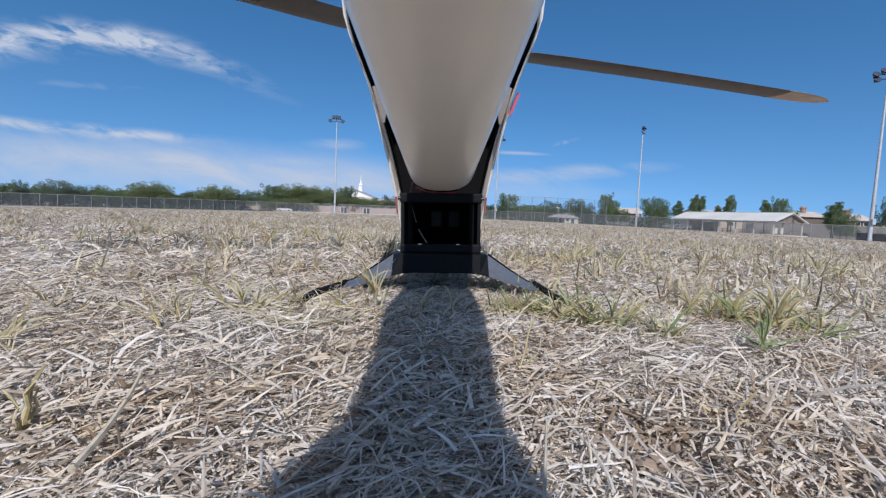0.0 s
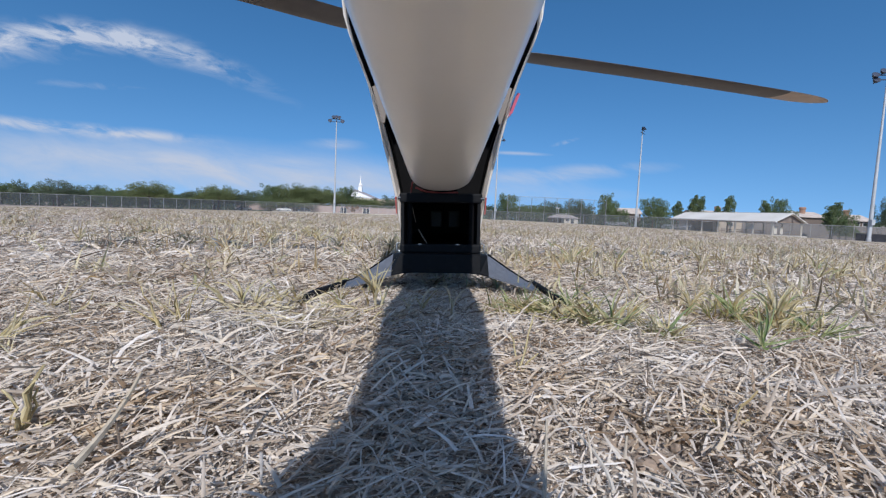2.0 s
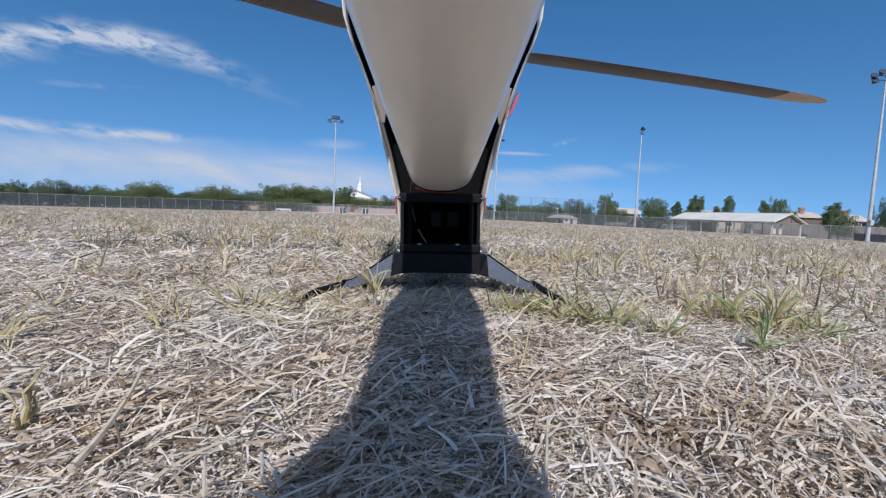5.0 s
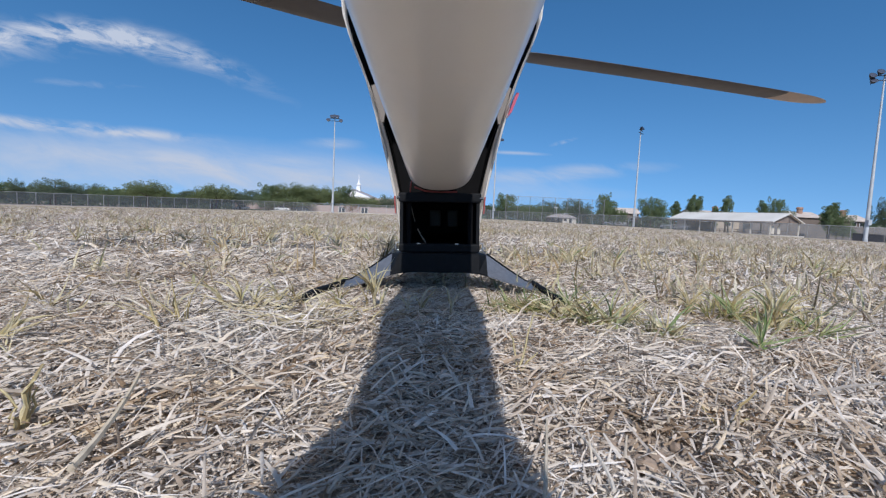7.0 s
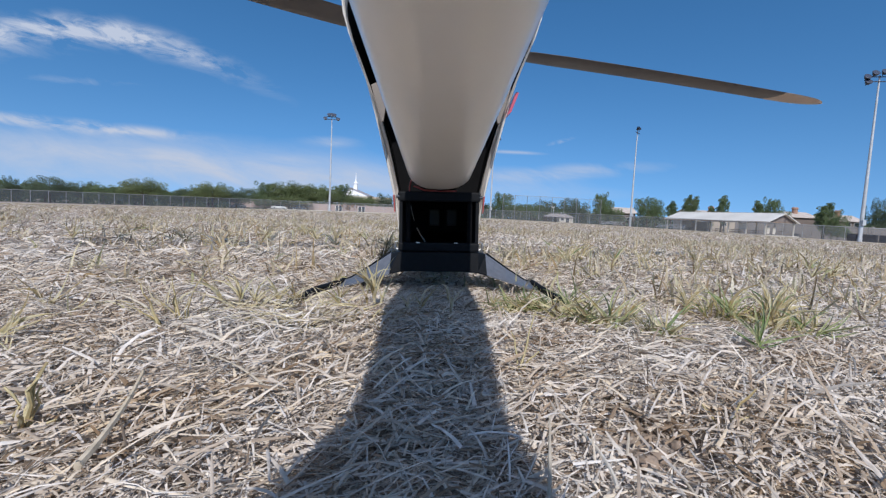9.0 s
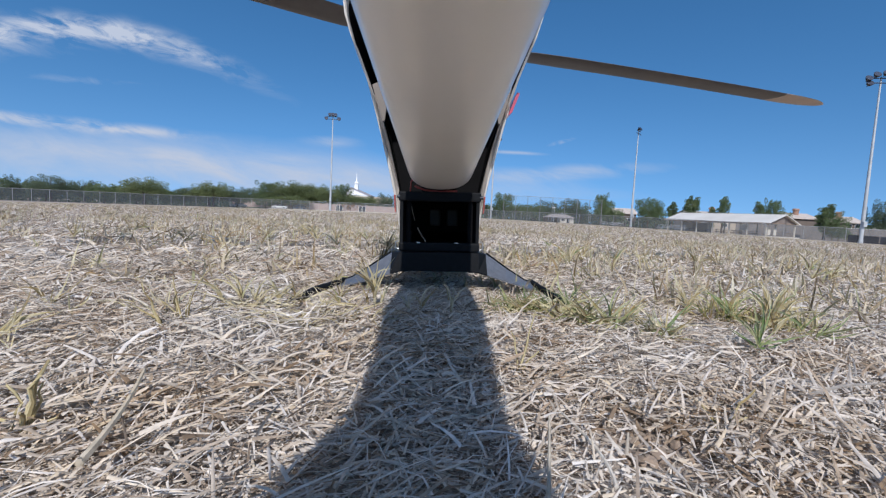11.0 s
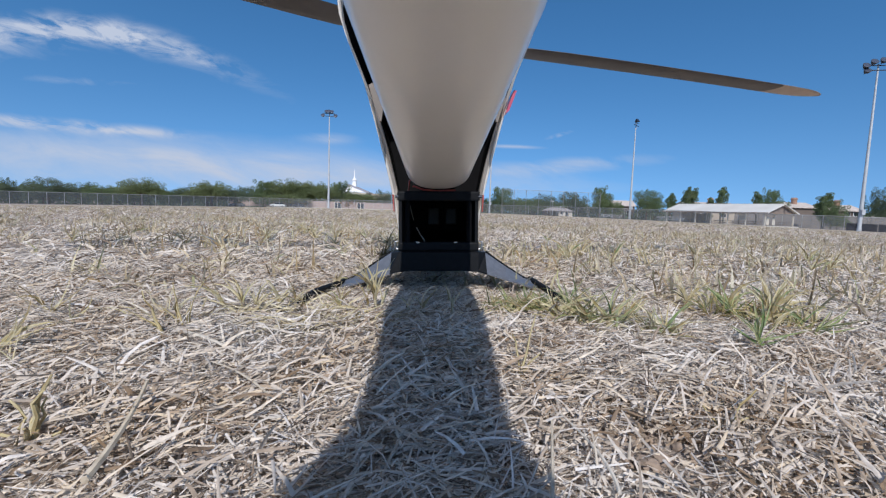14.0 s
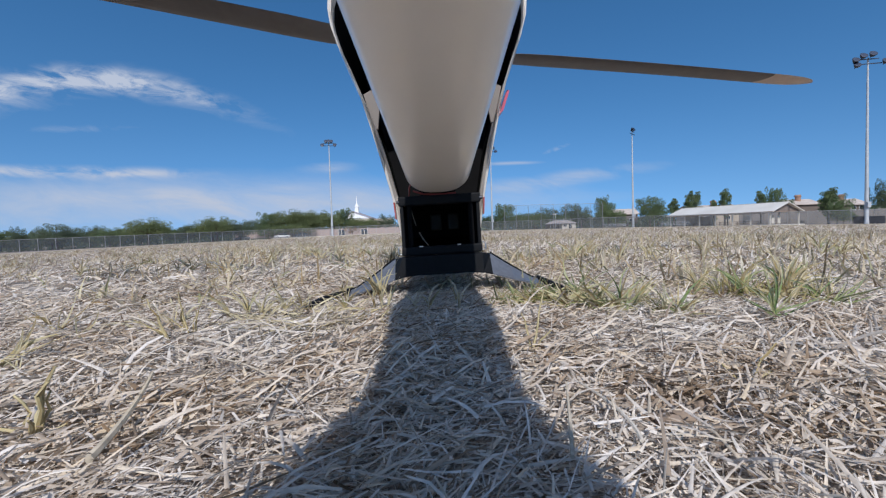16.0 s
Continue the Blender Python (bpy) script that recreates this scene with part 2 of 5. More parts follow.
GROUND = ground_material()
STRAW = palette("bleached_straw", [(0.0, (0.20, 0.145, 0.10)), (0.10, (0.36, 0.28, 0.21)), (0.33, (0.54, 0.47, 0.40)), (0.66, (0.69, 0.63, 0.575)), (0.82, (0.66, 0.56, 0.435)), (0.93, (0.68, 0.625, 0.58)), (1.0, (0.69, 0.65, 0.615))], translucent=0.22)
FAR_STRAW = palette("weathered_straw", [(0.0, (0.15, 0.115, 0.08)), (0.20, (0.33, 0.26, 0.20)), (0.5, (0.51, 0.435, 0.365)), (0.85, (0.62, 0.555, 0.495)), (1.0, (0.70, 0.645, 0.59))])
PALE_STRAW = palette("pale_straw", [(0.0, (0.50, 0.43, 0.33)), (1.0, (0.64, 0.58, 0.50))], source="object")
STUBBLE = palette("standing_stubble", [(0.0, (0.26, 0.19, 0.11)), (0.3, (0.47, 0.385, 0.26)), (0.65, (0.60, 0.52, 0.39)), (0.88, (0.46, 0.415, 0.28)), (1.0, (0.34, 0.345, 0.20))], translucent=0.25)
GREEN_BLADE = palette("green_grass", [(0.0, (0.13, 0.19, 0.09)), (0.3, (0.22, 0.28, 0.13)), (0.65, (0.34, 0.37, 0.19)), (1.0, (0.50, 0.48, 0.29))], translucent=0.3, source="object")
FIELD_WEED = palette("field_weed", [(0.0, (0.19, 0.16, 0.10)), (0.4, (0.30, 0.265, 0.17)), (0.8, (0.42, 0.37, 0.26)), (1.0, (0.32, 0.32, 0.18))])
CREEPER = palette("creeping_grass", [(0.0, (0.19, 0.23, 0.10)), (0.18, (0.30, 0.32, 0.15)), (0.34, (0.34, 0.27, 0.155)), (0.55, (0.52, 0.45, 0.27)), (0.85, (0.60, 0.53, 0.34)), (1.0, (0.40, 0.41, 0.20))], translucent=0.28)
YELLOW_STRAW = palette("yellow_straw", [(0.0, (0.34, 0.26, 0.14)), (0.4, (0.52, 0.44, 0.26)), (1.0, (0.66, 0.58, 0.38))], translucent=0.25)
DARK_WEED = palette("dark_weed", [(0.0, (0.10, 0.09, 0.045)), (0.5, (0.18, 0.15, 0.075)), (1.0, (0.30, 0.25, 0.13))], source="object")
DRY_BLADE = palette("dry_grass", [(0.0, (0.24, 0.185, 0.10)), (0.25, (0.42, 0.35, 0.20)), (0.6, (0.58, 0.51, 0.33)), (0.85, (0.62, 0.55, 0.39)), (1.0, (0.36, 0.36, 0.19))], translucent=0.25, source="object")
SOIL = material("dry_clod", (0.35, 0.27, 0.21), 0.95, 0, 0.25, 160.0, 0.6, blotch=30.0)
GELCOAT = material("white_gelcoat", (0.97, 0.925, 0.865), 0.42, 0, 0.015, 30.0, 0.0, blotch=6.0, coat=0.52, gloss=0.40)
RAW_EDGE = material("raw_shell_edge", (0.58, 0.53, 0.48), 0.7, 0, 0.12, 60.0, 0.05, second=(0.48, 0.44, 0.40), blotch=20.0)
PINK_BRICK = material("pink_brick", (0.40, 0.32, 0.29), 0.9, 0, 0.12, 8.0, 0.1, second=(0.40, 0.31, 0.28), blotch=0.6)
SHELL_RED = material("red_paint", (0.34, 0.055, 0.045), 0.4, 0, 0.04, 30.0, 0.0, coat=0.4)
STRIPE_RED = material("pink_red_paint", (0.42, 0.055, 0.10), 0.4, 0, 0.04, 30.0, 0.0, coat=0.4)
BLACK = material("black_composite", (0.010, 0.011, 0.013), 0.6, 0, 0.2, 220.0, 0.12, gloss=0.10)
DARK = material("dark_bay", (0.006, 0.006, 0.007), 0.85, 0, 0.2, 80.0, 0.1, gloss=0.10)
CARBON = material("carbon_gear", (0.125, 0.135, 0.16), 0.33, 0, 0.2, 160.0, 0.1)
BLADE_DARK = material("rotor_blade", (0.080, 0.071, 0.067), 0.5, 0, 0.15, 60.0, 0.05, second=(0.105, 0.090, 0.080), blotch=8.0)
BLADE_TIP = material("rotor_tip", (0.60, 0.46, 0.36), 0.5, 0, 0.08, 60.0, 0.0)
LIP = material("beige_former", (0.165, 0.140, 0.120), 0.6, 0, 0.05, 30.0, 0.0)
STEEL = material("bright_steel", (0.62, 0.62, 0.62), 0.3, 1.0, 0.1, 90.0, 0.05)
CABLE_WHITE = material("pale_cable", (0.24, 0.22, 0.18), 0.5, 0, 0.1, 90.0, 0.0)
GALVANISED = material("galvanised_steel", (0.50, 0.52, 0.54), 0.5, 0.25, 0.12, 4.0, 0.05, blotch=0.6)
FENCE_STEEL = material("fence_steel", (0.29, 0.30, 0.31), 0.6, 0.2, 0.12, 4.0, 0.05, blotch=0.6)
LAMP_METAL = material("lamp_housing", (0.035, 0.042, 0.06), 0.5, 0.3, 0.15, 6.0, 0.05)
LAMP_LENS = material("lamp_lens", (0.05, 0.06, 0.09), 0.3, 0, 0.05, 6.0, 0.0)
WIRE = see_through("chain_link", (0.16, 0.17, 0.18), 0.62)
SCREEN = see_through("wind_screen", (0.075, 0.085, 0.105), 0.46)
SCREEN_DENSE = see_through("dense_screen", (0.06, 0.066, 0.085), 0.08)
NETTING = see_through("backstop_netting", (0.16, 0.18, 0.20), 0.87)
LEAF_DARK = material("dark_foliage", (0.092, 0.128, 0.080), 0.6, 0, 0.2, 1.2, 0.0, second=(0.118, 0.155, 0.088), blotch=0.35, pieces="island", translucent=0.40)
LEAF_MID = material("green_foliage", (0.122, 0.176, 0.076), 0.6, 0, 0.2, 1.2, 0.0, second=(0.155, 0.198, 0.088), blotch=0.35, pieces="island", translucent=0.42)
LEAF_OLIVE = material("olive_foliage", (0.165, 0.205, 0.085), 0.6, 0, 0.2, 1.2, 0.0, second=(0.175, 0.205, 0.092), blotch=0.35, pieces="island", translucent=0.42)
LEAF_RUST = material("rusty_foliage", (0.24, 0.14, 0.085), 0.7, 0, 0.2, 1.2, 0.0, second=(0.30, 0.20, 0.12), blotch=0.5, pieces="island")
BARK = material("bark", (0.13, 0.10, 0.075), 0.9, 0, 0.25, 6.0, 0.4)
ROOF_WHITE = material("white_metal_roof", (0.64, 0.615, 0.57), 0.45, 0.0, 0.05, 2.0, 0.03, second=(0.56, 0.53, 0.48), blotch=0.25)
FASCIA = material("brown_fascia", (0.23, 0.17, 0.13), 0.7, 0, 0.12, 4.0, 0.05)
GABLE = material("gable_siding", (0.20, 0.165, 0.145), 0.8, 0, 0.12, 3.0, 0.05, second=(0.16, 0.13, 0.115), blotch=0.5)
STUCCO = material("tan_stucco", (0.48, 0.41, 0.33), 0.9, 0, 0.08, 6.0, 0.1, second=(0.42, 0.36, 0.30), blotch=0.4)
PALE_WALL = material("pale_wall", (0.66, 0.61, 0.53), 0.9, 0, 0.06, 5.0, 0.05, blotch=0.3)
BLOCK = material("block_wall", (0.25, 0.225, 0.21), 0.95, 0, 0.1, 5.0, 0.1, second=(0.21, 0.19, 0.18), blotch=0.4)
# brown wall colour darkened to carry the shade the eaves throw
SHADED_BROWN_STUCCO = material("shaded_brown_stucco", (0.135, 0.108, 0.092), 0.9, 0, 0.08, 6.0, 0.1, second=(0.11, 0.088, 0.075), blotch=0.4)
TILE_ROOF = material("tile_roof", (0.50, 0.44, 0.40), 0.85, 0, 0.14, 5.0, 0.2, second=(0.40, 0.34, 0.30), blotch=0.8)
CHIMNEY = material("brick_chimney", (0.36, 0.22, 0.16), 0.9, 0, 0.15, 6.0, 0.2)
GLASS_DARK = material("dark_window", (0.03, 0.035, 0.045), 0.1, 0, 0.05, 5.0, 0.0)
WHITE_PAINT = material("white_paint", (0.80, 0.80, 0.80), 0.4, 0, 0.04, 4.0, 0.02)
ALUMINIUM = material("bench_aluminium", (0.66, 0.67, 0.68), 0.4, 0.4, 0.08, 4.0, 0.02)
CAR_WHITE = material("white_car_paint", (0.72, 0.72, 0.72), 0.25, 0, 0.03, 3.0, 0.0, coat=0.6)
CAR_DARK = material("dark_car_paint", (0.05, 0.055, 0.07), 0.25, 0, 0.05, 3.0, 0.0, coat=0.6)
RUBBER = material("tyre_rubber", (0.02, 0.02, 0.02), 0.9, 0, 0.1, 20.0, 0.0)


# ---- mesh helpers ----
def mesh_object(name, verts, faces, mat, parent=None, smooth=False):
    me = bpy.data.meshes.new(name)
    me.from_pydata([tuple(v) for v in verts], [], faces)
    me.materials.append(mat)
    if smooth:
        me.polygons.foreach_set("use_smooth", [True] * len(me.polygons))
    ob = new(name, me)
    ob.parent = parent
    return ob


def part(name, bm, mat, parent=None, label="", smooth=False, at=None):
    """Links a bmesh as one mesh object under a thing or a part."""
    bmesh.ops.recalc_face_normals(bm, faces=bm.faces)
    me = bpy.data.meshes.new(name)
    bm.to_mesh(me)
    bm.free()
    me.materials.append(mat)
    if smooth:
        me.polygons.foreach_set("use_smooth", [True] * len(me.polygons))
        me.set_sharp_from_angle(angle=radians(45))
    ob = new(name, me)
    ob.parent = parent
    if at is not None:
        ob.matrix_basis = at
    if label:
        ob["label"] = label
    return ob


def thing(name, m, label, category, group="", kind=""):
    """An Empty at the base of a thing."""
    ob = new(name)
    ob.matrix_basis = m
    return tagged(ob, label, category, group, kind)


def box(size, at=(0, 0, 0), bevel=0.0, bm=None, turn=None):
    bm = bm or bmesh.new()
    m = Matrix.Translation(at) @ (turn or Matrix.Identity(4)) @ Matrix.Diagonal((*size, 1))
    made = bmesh.ops.create_cube(bm, size=1.0, matrix=m)
    if bevel:
        edges = list({e for v in made["verts"] for e in v.link_edges})
        bmesh.ops.bevel(bm, geom=edges, offset=bevel, segments=2, affect="EDGES", profile=0.6)
    return bm


def prism(points, depth, axis="y", bm=None, at=(0, 0, 0)):
    """A flat outline in x and z (axis y) or in y and z (axis x), given a thickness along the axis."""
    bm = bm or bmesh.new()
    rows = []
    for d in (-depth / 2, depth / 2):
        rows.append([bm.verts.new((Vector((p, d, q)) if axis == "y" else Vector((d, p, q))) + Vector(at)) for p, q in points])
    n = len(points)
    bm.faces.new(rows[0])
    bm.faces.new(rows[1][::-1])
    for k in range(n):
        bm.faces.new((rows[0][k], rows[1][k], rows[1][(k + 1) % n], rows[0][(k + 1) % n]))
    return bm


def tube(path, radii, sides=10, bm=None, caps=True):
    """A round bar along a path, with a radius at each of its points."""
    bm = bm or bmesh.new()
    path = [Vector(p) for p in path]
    radii = radii if isinstance(radii, (list, tuple)) else [radii] * len(path)
    rings = []
    for k, p in enumerate(path):
        d = (path[min(k + 1, len(path) - 1)] - path[max(k - 1, 0)]).normalized()
        side = d.cross(Vector((0, 0, 1)) if abs(d.z) < 0.9 else Vector((0, 1, 0))).normalized()
        other = side.cross(d)
        rings.append([bm.verts.new(p + (side * math.cos(a) + other * math.sin(a)) * radii[k]) for a in (2 * math.pi * j / sides for j in range(sides))])
    for a, b in zip(rings, rings[1:]):
        for j in range(sides):
            bm.faces.new((a[j], a[(j + 1) % sides], b[(j + 1) % sides], b[j]))
    if caps:
        bm.faces.new(rings[0][::-1])
        bm.faces.new(rings[-1])
    return bm


def loft(sections, closed=True, caps=True, bm=None):
    """A skin over rings of points."""
    bm = bm or bmesh.new()
    rings = [[bm.verts.new(p) for p in s] for s in sections]
    n = len(rings[0])
    for a, b in zip(rings, rings[1:]):
        for j in range(n if closed else n - 1):
            bm.faces.new((a[j], a[(j + 1) % n], b[(j + 1) % n], b[j]))
    if caps and closed:
        bm.faces.new(rings[0][::-1])
        bm.faces.new(rings[-1])
    return bm


def ribbons(base, heading, rise, length, width, bend, tip, twist, segments, fold=0.0):
    """Many thin blades at once: where each starts, its heading and rise (radians), how it bends and how far it tapers. fold: how high the midrib stands. Gives verts and faces."""
    n, across_n = len(base), 3 if fold else 2
    pos, verts = base.astype(float).copy(), np.empty((n, segments + 1, across_n, 3))
    flat = np.stack([np.cos(heading), np.sin(heading), np.zeros(n)], 1)
    side = np.stack([-np.sin(heading), np.cos(heading), np.zeros(n)], 1)
    for k in range(segments + 1):
        s = k / segments
        angle = rise - bend * s
        along = flat * np.cos(angle)[:, None] + np.array([0, 0, 1.0]) * np.sin(angle)[:, None]
        normal = np.cross(along, side)
        across = side * np.cos(twist)[:, None] + normal * np.sin(twist)[:, None]
        w = width * (1 - (1 - tip) * s ** 1.5) / 2
        verts[:, k, 0], verts[:, k, -1] = pos - across * w[:, None], pos + across * w[:, None]
        if fold:
            verts[:, k, 1] = pos + np.cross(across, along) * -(w * fold)[:, None]
        pos = pos + along * (length / segments)[:, None]
    first = np.arange(n)[:, None] * (segments + 1) * across_n
    quads = []
    for k in range(segments):
        for j in range(across_n - 1):
            a = across_n * k + j
            quads.append(first + np.array([[a, a + 1, a + 1 + across_n, a + across_n]]))
    return verts.reshape(-1, 3), np.stack(quads, 1).reshape(-1, 4)


def quad_mesh(name, verts, quads, mat, parent=None):
    me = bpy.data.meshes.new(name)
    me.vertices.add(len(verts))
    me.vertices.foreach_set("co", np.ascontiguousarray(verts, dtype=np.float32).ravel())
    me.loops.add(quads.size)
    me.loops.foreach_set("vertex_index", np.ascontiguousarray(quads, dtype=np.int32).ravel())
    me.polygons.add(len(quads))
    me.polygons.foreach_set("loop_start", np.arange(0, quads.size, 4, dtype=np.int32))
    me.update(calc_edges=True)
    me.validate()
    me.materials.append(mat)
    ob = new(name, me)
    ob.parent = parent
    return ob


# ---- ground ----
def ground_z(x, y):
    """A crowned playing field that falls off at its sides, with small hummocks."""
    x, y = np.asarray(x, float), np.asarray(y, float)
    camber = np.where(x < 0, 0.027, 0.018) * x**2 / np.sqrt(x**2 + y**2 + 1)
    fall = -2.8 * np.tanh(camber / 2.8)
    small = 0.0030 * np.sin(9 * x + 1.3) * np.sin(7.3 * y + 0.4) + 0.0020 * np.sin(31 * x + 2 * y) * np.sin(27 * y - 5 * x + 1)
    return fall + small * np.exp(-((np.hypot(x, y) / 25) ** 2)) - 0.003


def build_ground():
    def graded(n, reach, power):
        s = np.linspace(-1, 1, n)
        return np.sign(s) * (np.abs(s) ** power) * reach
    xs, ys = graded(260, 3000, 5.0), graded(300, 3000, 5.0)
    gx, gy = np.meshgrid(xs, ys)
    verts = np.stack([gx, gy, ground_z(gx, gy)], -1).reshape(-1, 3)
    n, m = len(xs), len(ys)
    i = (np.arange(m - 1)[:, None] * n + np.arange(n - 1)[None]).reshape(-1, 1)
    ob = quad_mesh("ground", verts, i + np.array([[0, 1, n + 1, n]]), GROUND)
    ob.data.polygons.foreach_set("use_smooth", [True] * len(ob.data.polygons))
    tagged(ob, "dry sports field of bare soil and bleached mown thatch", "ground", kind="structure")


build_ground()
rng = np.random.default_rng(11)


def scatter(count, near, far, ahead=0.72):
    """Places on a ring of the field round the landing spot, thicker on the side towards the fences."""
    r = np.sqrt(rng.uniform(near**2, far**2, count))
    a = np.where(rng.uniform(0, 1, count) < ahead, rng.uniform(-0.92, 0.92, count), rng.uniform(-np.pi, np.pi, count))
    return np.stack([np.sin(a) * r, np.cos(a) * r], 1)


# ---- the model helicopter ----
def local(points):
    return [(x, y - 0.5, z) for x, y, z in points]


def boom_ring(y, half, bottom, height, n=36):
    """One section of the boom: a rounded keel low down under a taller crown."""
    ring = []
    low, p = height * 0.27, 2 / 2.6
    for k in range(n):
        a = 2 * math.pi * k / n
        c, s = math.cos(a), math.sin(a)
        ring.append((half * math.copysign(abs(c) ** p, c), y - 0.5, bottom + low + (low if s < 0 else height - low) * math.copysign(abs(s) ** p, s)))
    return ring


RIM_KEYS = [(0.053, 0.580, 0.062), (0.060, 0.562, 0.114), (0.070, 0.520, 0.172), (0.083, 0.480, 0.233), (0.0985, 0.440, 0.282), (0.093, 0.432, 0.322), (0.064, 0.428, 0.350), (0.028, 0.424, 0.362)]


def smooth_line(keys, steps):
    """A Catmull-Rom line through the keys."""
    keys = [Vector(k) for k in keys]
    line = []
    for k in range(len(keys) - 1):
        a, p, q, d = keys[max(k - 1, 0)], keys[k], keys[k + 1], keys[min(k + 2, len(keys) - 1)]
        for n in range(steps):
            s = n / steps
            line.append(0.5 * (2 * p + (q - a) * s + (2 * a - 5 * p + 4 * q - d) * s * s + (3 * p - a - 3 * q + d) * s**3))
    return line + [keys[-1]]


RIM = [tuple(v) for v in smooth_line(RIM_KEYS, 3)]


def canopy_ring(s, inset):
    """One ring of the canopy shell, from the slanted rear edge (s = 0) to the nose (s = 1)."""
    outline = [(-x, y, z) for x, y, z in RIM] + [(x, y, z) for x, y, z in RIM[::-1]]
    shrink, swell = max(0.02, 1 - s**2.2) ** 0.55, 1 + 0.10 * math.sin(math.pi * min(1, s * 1.3))
    skin = []
    for x, y, z in outline:
        zz = 0.15 + (z - 0.15) * (shrink ** 1.1)
        thin = inset * (0.30 + 0.70 * min(1, max(0, (0.235 - z) / 0.05)))
        skin.append((x * shrink * swell * (1 - thin), y * (1 - s) + 1.04 * s - 0.5 + (0.004 if inset and s == 0 else 0), 0.17 + (zz - 0.17) * (1 - thin)))
    return skin


def helicopter():
    m = Matrix.Translation((0, 0, 0.085)) @ pose(0, 0, 0, 0, SKID_ROLL, 0.47) @ Matrix.Translation((0, 0.5, -0.085))
    craft = thing("model_helicopter", m, "white radio-controlled model helicopter with black skids, standing on the grass", "helicopter")
    # tail boom: a tapered white moulding with a rounded front end
    rings = []
    for y in (-0.62, -0.60, -0.4, -0.2, -0.12, -0.06, 0.0, 0.05, 0.10, 0.14, 0.18, 0.26, 0.33, 0.39, 0.44, 0.49):
        s = (y + 0.62) / 1.12
        half = 0.0425 - 0.0150 * (y - 0.167) if y > 0.167 else float(np.interp(y, (-0.62, -0.2, -0.06, 0.0, 0.10, 0.167), (0.0215, 0.0285, 0.0307, 0.0322, 0.0372, 0.0425)))
        rings.append(boom_ring(y, half, 0.1796 - 0.1325 * y, 0.080 + 0.030 * s))
    for y, k in ((0.502, 0.97), (0.510, 0.88), (0.515, 0.70)):
        rings.append(boom_ring(y, 0.0375 * k, 0.1140 + 0.03 * (1 - k), 0.11 * k))
    part("tail_boom", loft(rings), GELCOAT, craft, "glossy white tapered tail boom", smooth=True)
    # canopy shell
    sections = []
    for k in range(21):
        s = k / 20
        sections.append(canopy_ring(s, 0.0) + canopy_ring(s, 0.10)[::-1])
    part("canopy", loft(sections), GELCOAT, craft, "white moulded canopy shell, open at the rear", smooth=True)
    edge = canopy_ring(0.0, -0.004) + canopy_ring(0.0, 0.104)[::-1]
    part("rim", loft([[(x, y - 0.0025, z) for x, y, z in edge], [(x, y + 0.0015, z) for x, y, z in edge]]), RAW_EDGE, craft, "raw beige-grey edge of the canopy shell")
    part("boom_clamp", tube(local([(0, 0.505, 0.172), (0, 0.60, 0.176), (0, 0.612, 0.176)]), [0.024, 0.024, 0.032], 14), BLACK, craft, "black clamp that holds the boom")
    for side in (-1, 1):
        part("lip", prism([(side * 0.0642, 0.190), (side * 0.0662, 0.189), (side * 0.0722, 0.207), (side * 0.0782, 0.229), (side * 0.062, 0.237), (side * 0.0600, 0.222)], 0.006, at=(0, -0.005, 0)), LIP, craft)
        part("side_flash", prism([(side * 0.0560, 0.088), (side * 0.0572, 0.089), (side * 0.0588, 0.110), (side * 0.0570, 0.110)], 0.012, at=(0, 0.058, 0)), SHELL_RED, craft, "orange-red painted flash")
    part("tail_stripe", prism([(0.0745, 0.198), (0.0790, 0.202), (0.0870, 0.223), (0.0840, 0.224)], 0.02, at=(0, 0.0, 0)), STRIPE_RED, craft, "red painted stripe")
    # dark inside of the shell
    outline = [(-x * 0.92, z) for x, y, z in RIM] + [(x * 0.92, z) for x, y, z in RIM[::-1]]
    part("bulkhead", prism(outline, 0.01, at=(0, 0.11, 0)), DARK, craft, "matt black bulkhead")
    part("liner", loft([canopy_ring(s, 0.115) + canopy_ring(s, 0.135)[::-1] for s in (0.03, 0.10, 0.2, 0.3, 0.4, 0.5, 0.6)]), DARK, craft, "matt black inner face of the canopy")
    # unseen pods added behind the camera to flare the boom's shadow on the ground
    for side in (-1, 1):
        pod = [[(side * x, y - 0.5, z) for x, z in ((0.028, 0.190), (edge, 0.192), (edge, 0.226), (0.028, 0.228))] for y, edge in ((-0.20, 0.056 if side < 0 else 0.046), (-0.145, 0.052 if side < 0 else 0.043), (-0.12, 0.043 if side < 0 else 0.038), (-0.08, 0.031))]
        part("shadow_pod", loft(pod), BLACK, craft, "black pod added out of view to widen the boom's shadow")
    # equipment bay
    bay = part("equipment_bay", box((0.092, 0.005, 0.064), (0, 0.23, 0.078)), DARK, craft, "open black equipment bay")
    for side in (-1, 1):
        part("side_plate", box((0.004, 0.24, 0.068), (side * 0.0445, 0.12, 0.0775), 0.001), BLACK, bay)
        part("post", tube([(side * 0.036, 0.004, 0.05), (side * 0.036, 0.004, 0.104)], 0.003, 8), DARK, bay)
    part("top_bar", box((0.096, 0.012, 0.011), (0, 0.004, 0.1065), 0.002), BLACK, bay)
    part("bottom_bar", box((0.094, 0.014, 0.010), (0, 0.004, 0.048), 0.002), BLACK, bay)
    part("floor_plate", box((0.088, 0.22, 0.003), (0, 0.12, 0.0445)), DARK, bay)
    part("roof_plate", box((0.088, 0.22, 0.003), (0, 0.12, 0.1105)), DARK, bay)
    servo = material("servo_case", (0.014, 0.014, 0.010), 0.6, 0, 0.1, 60.0, 0.0)
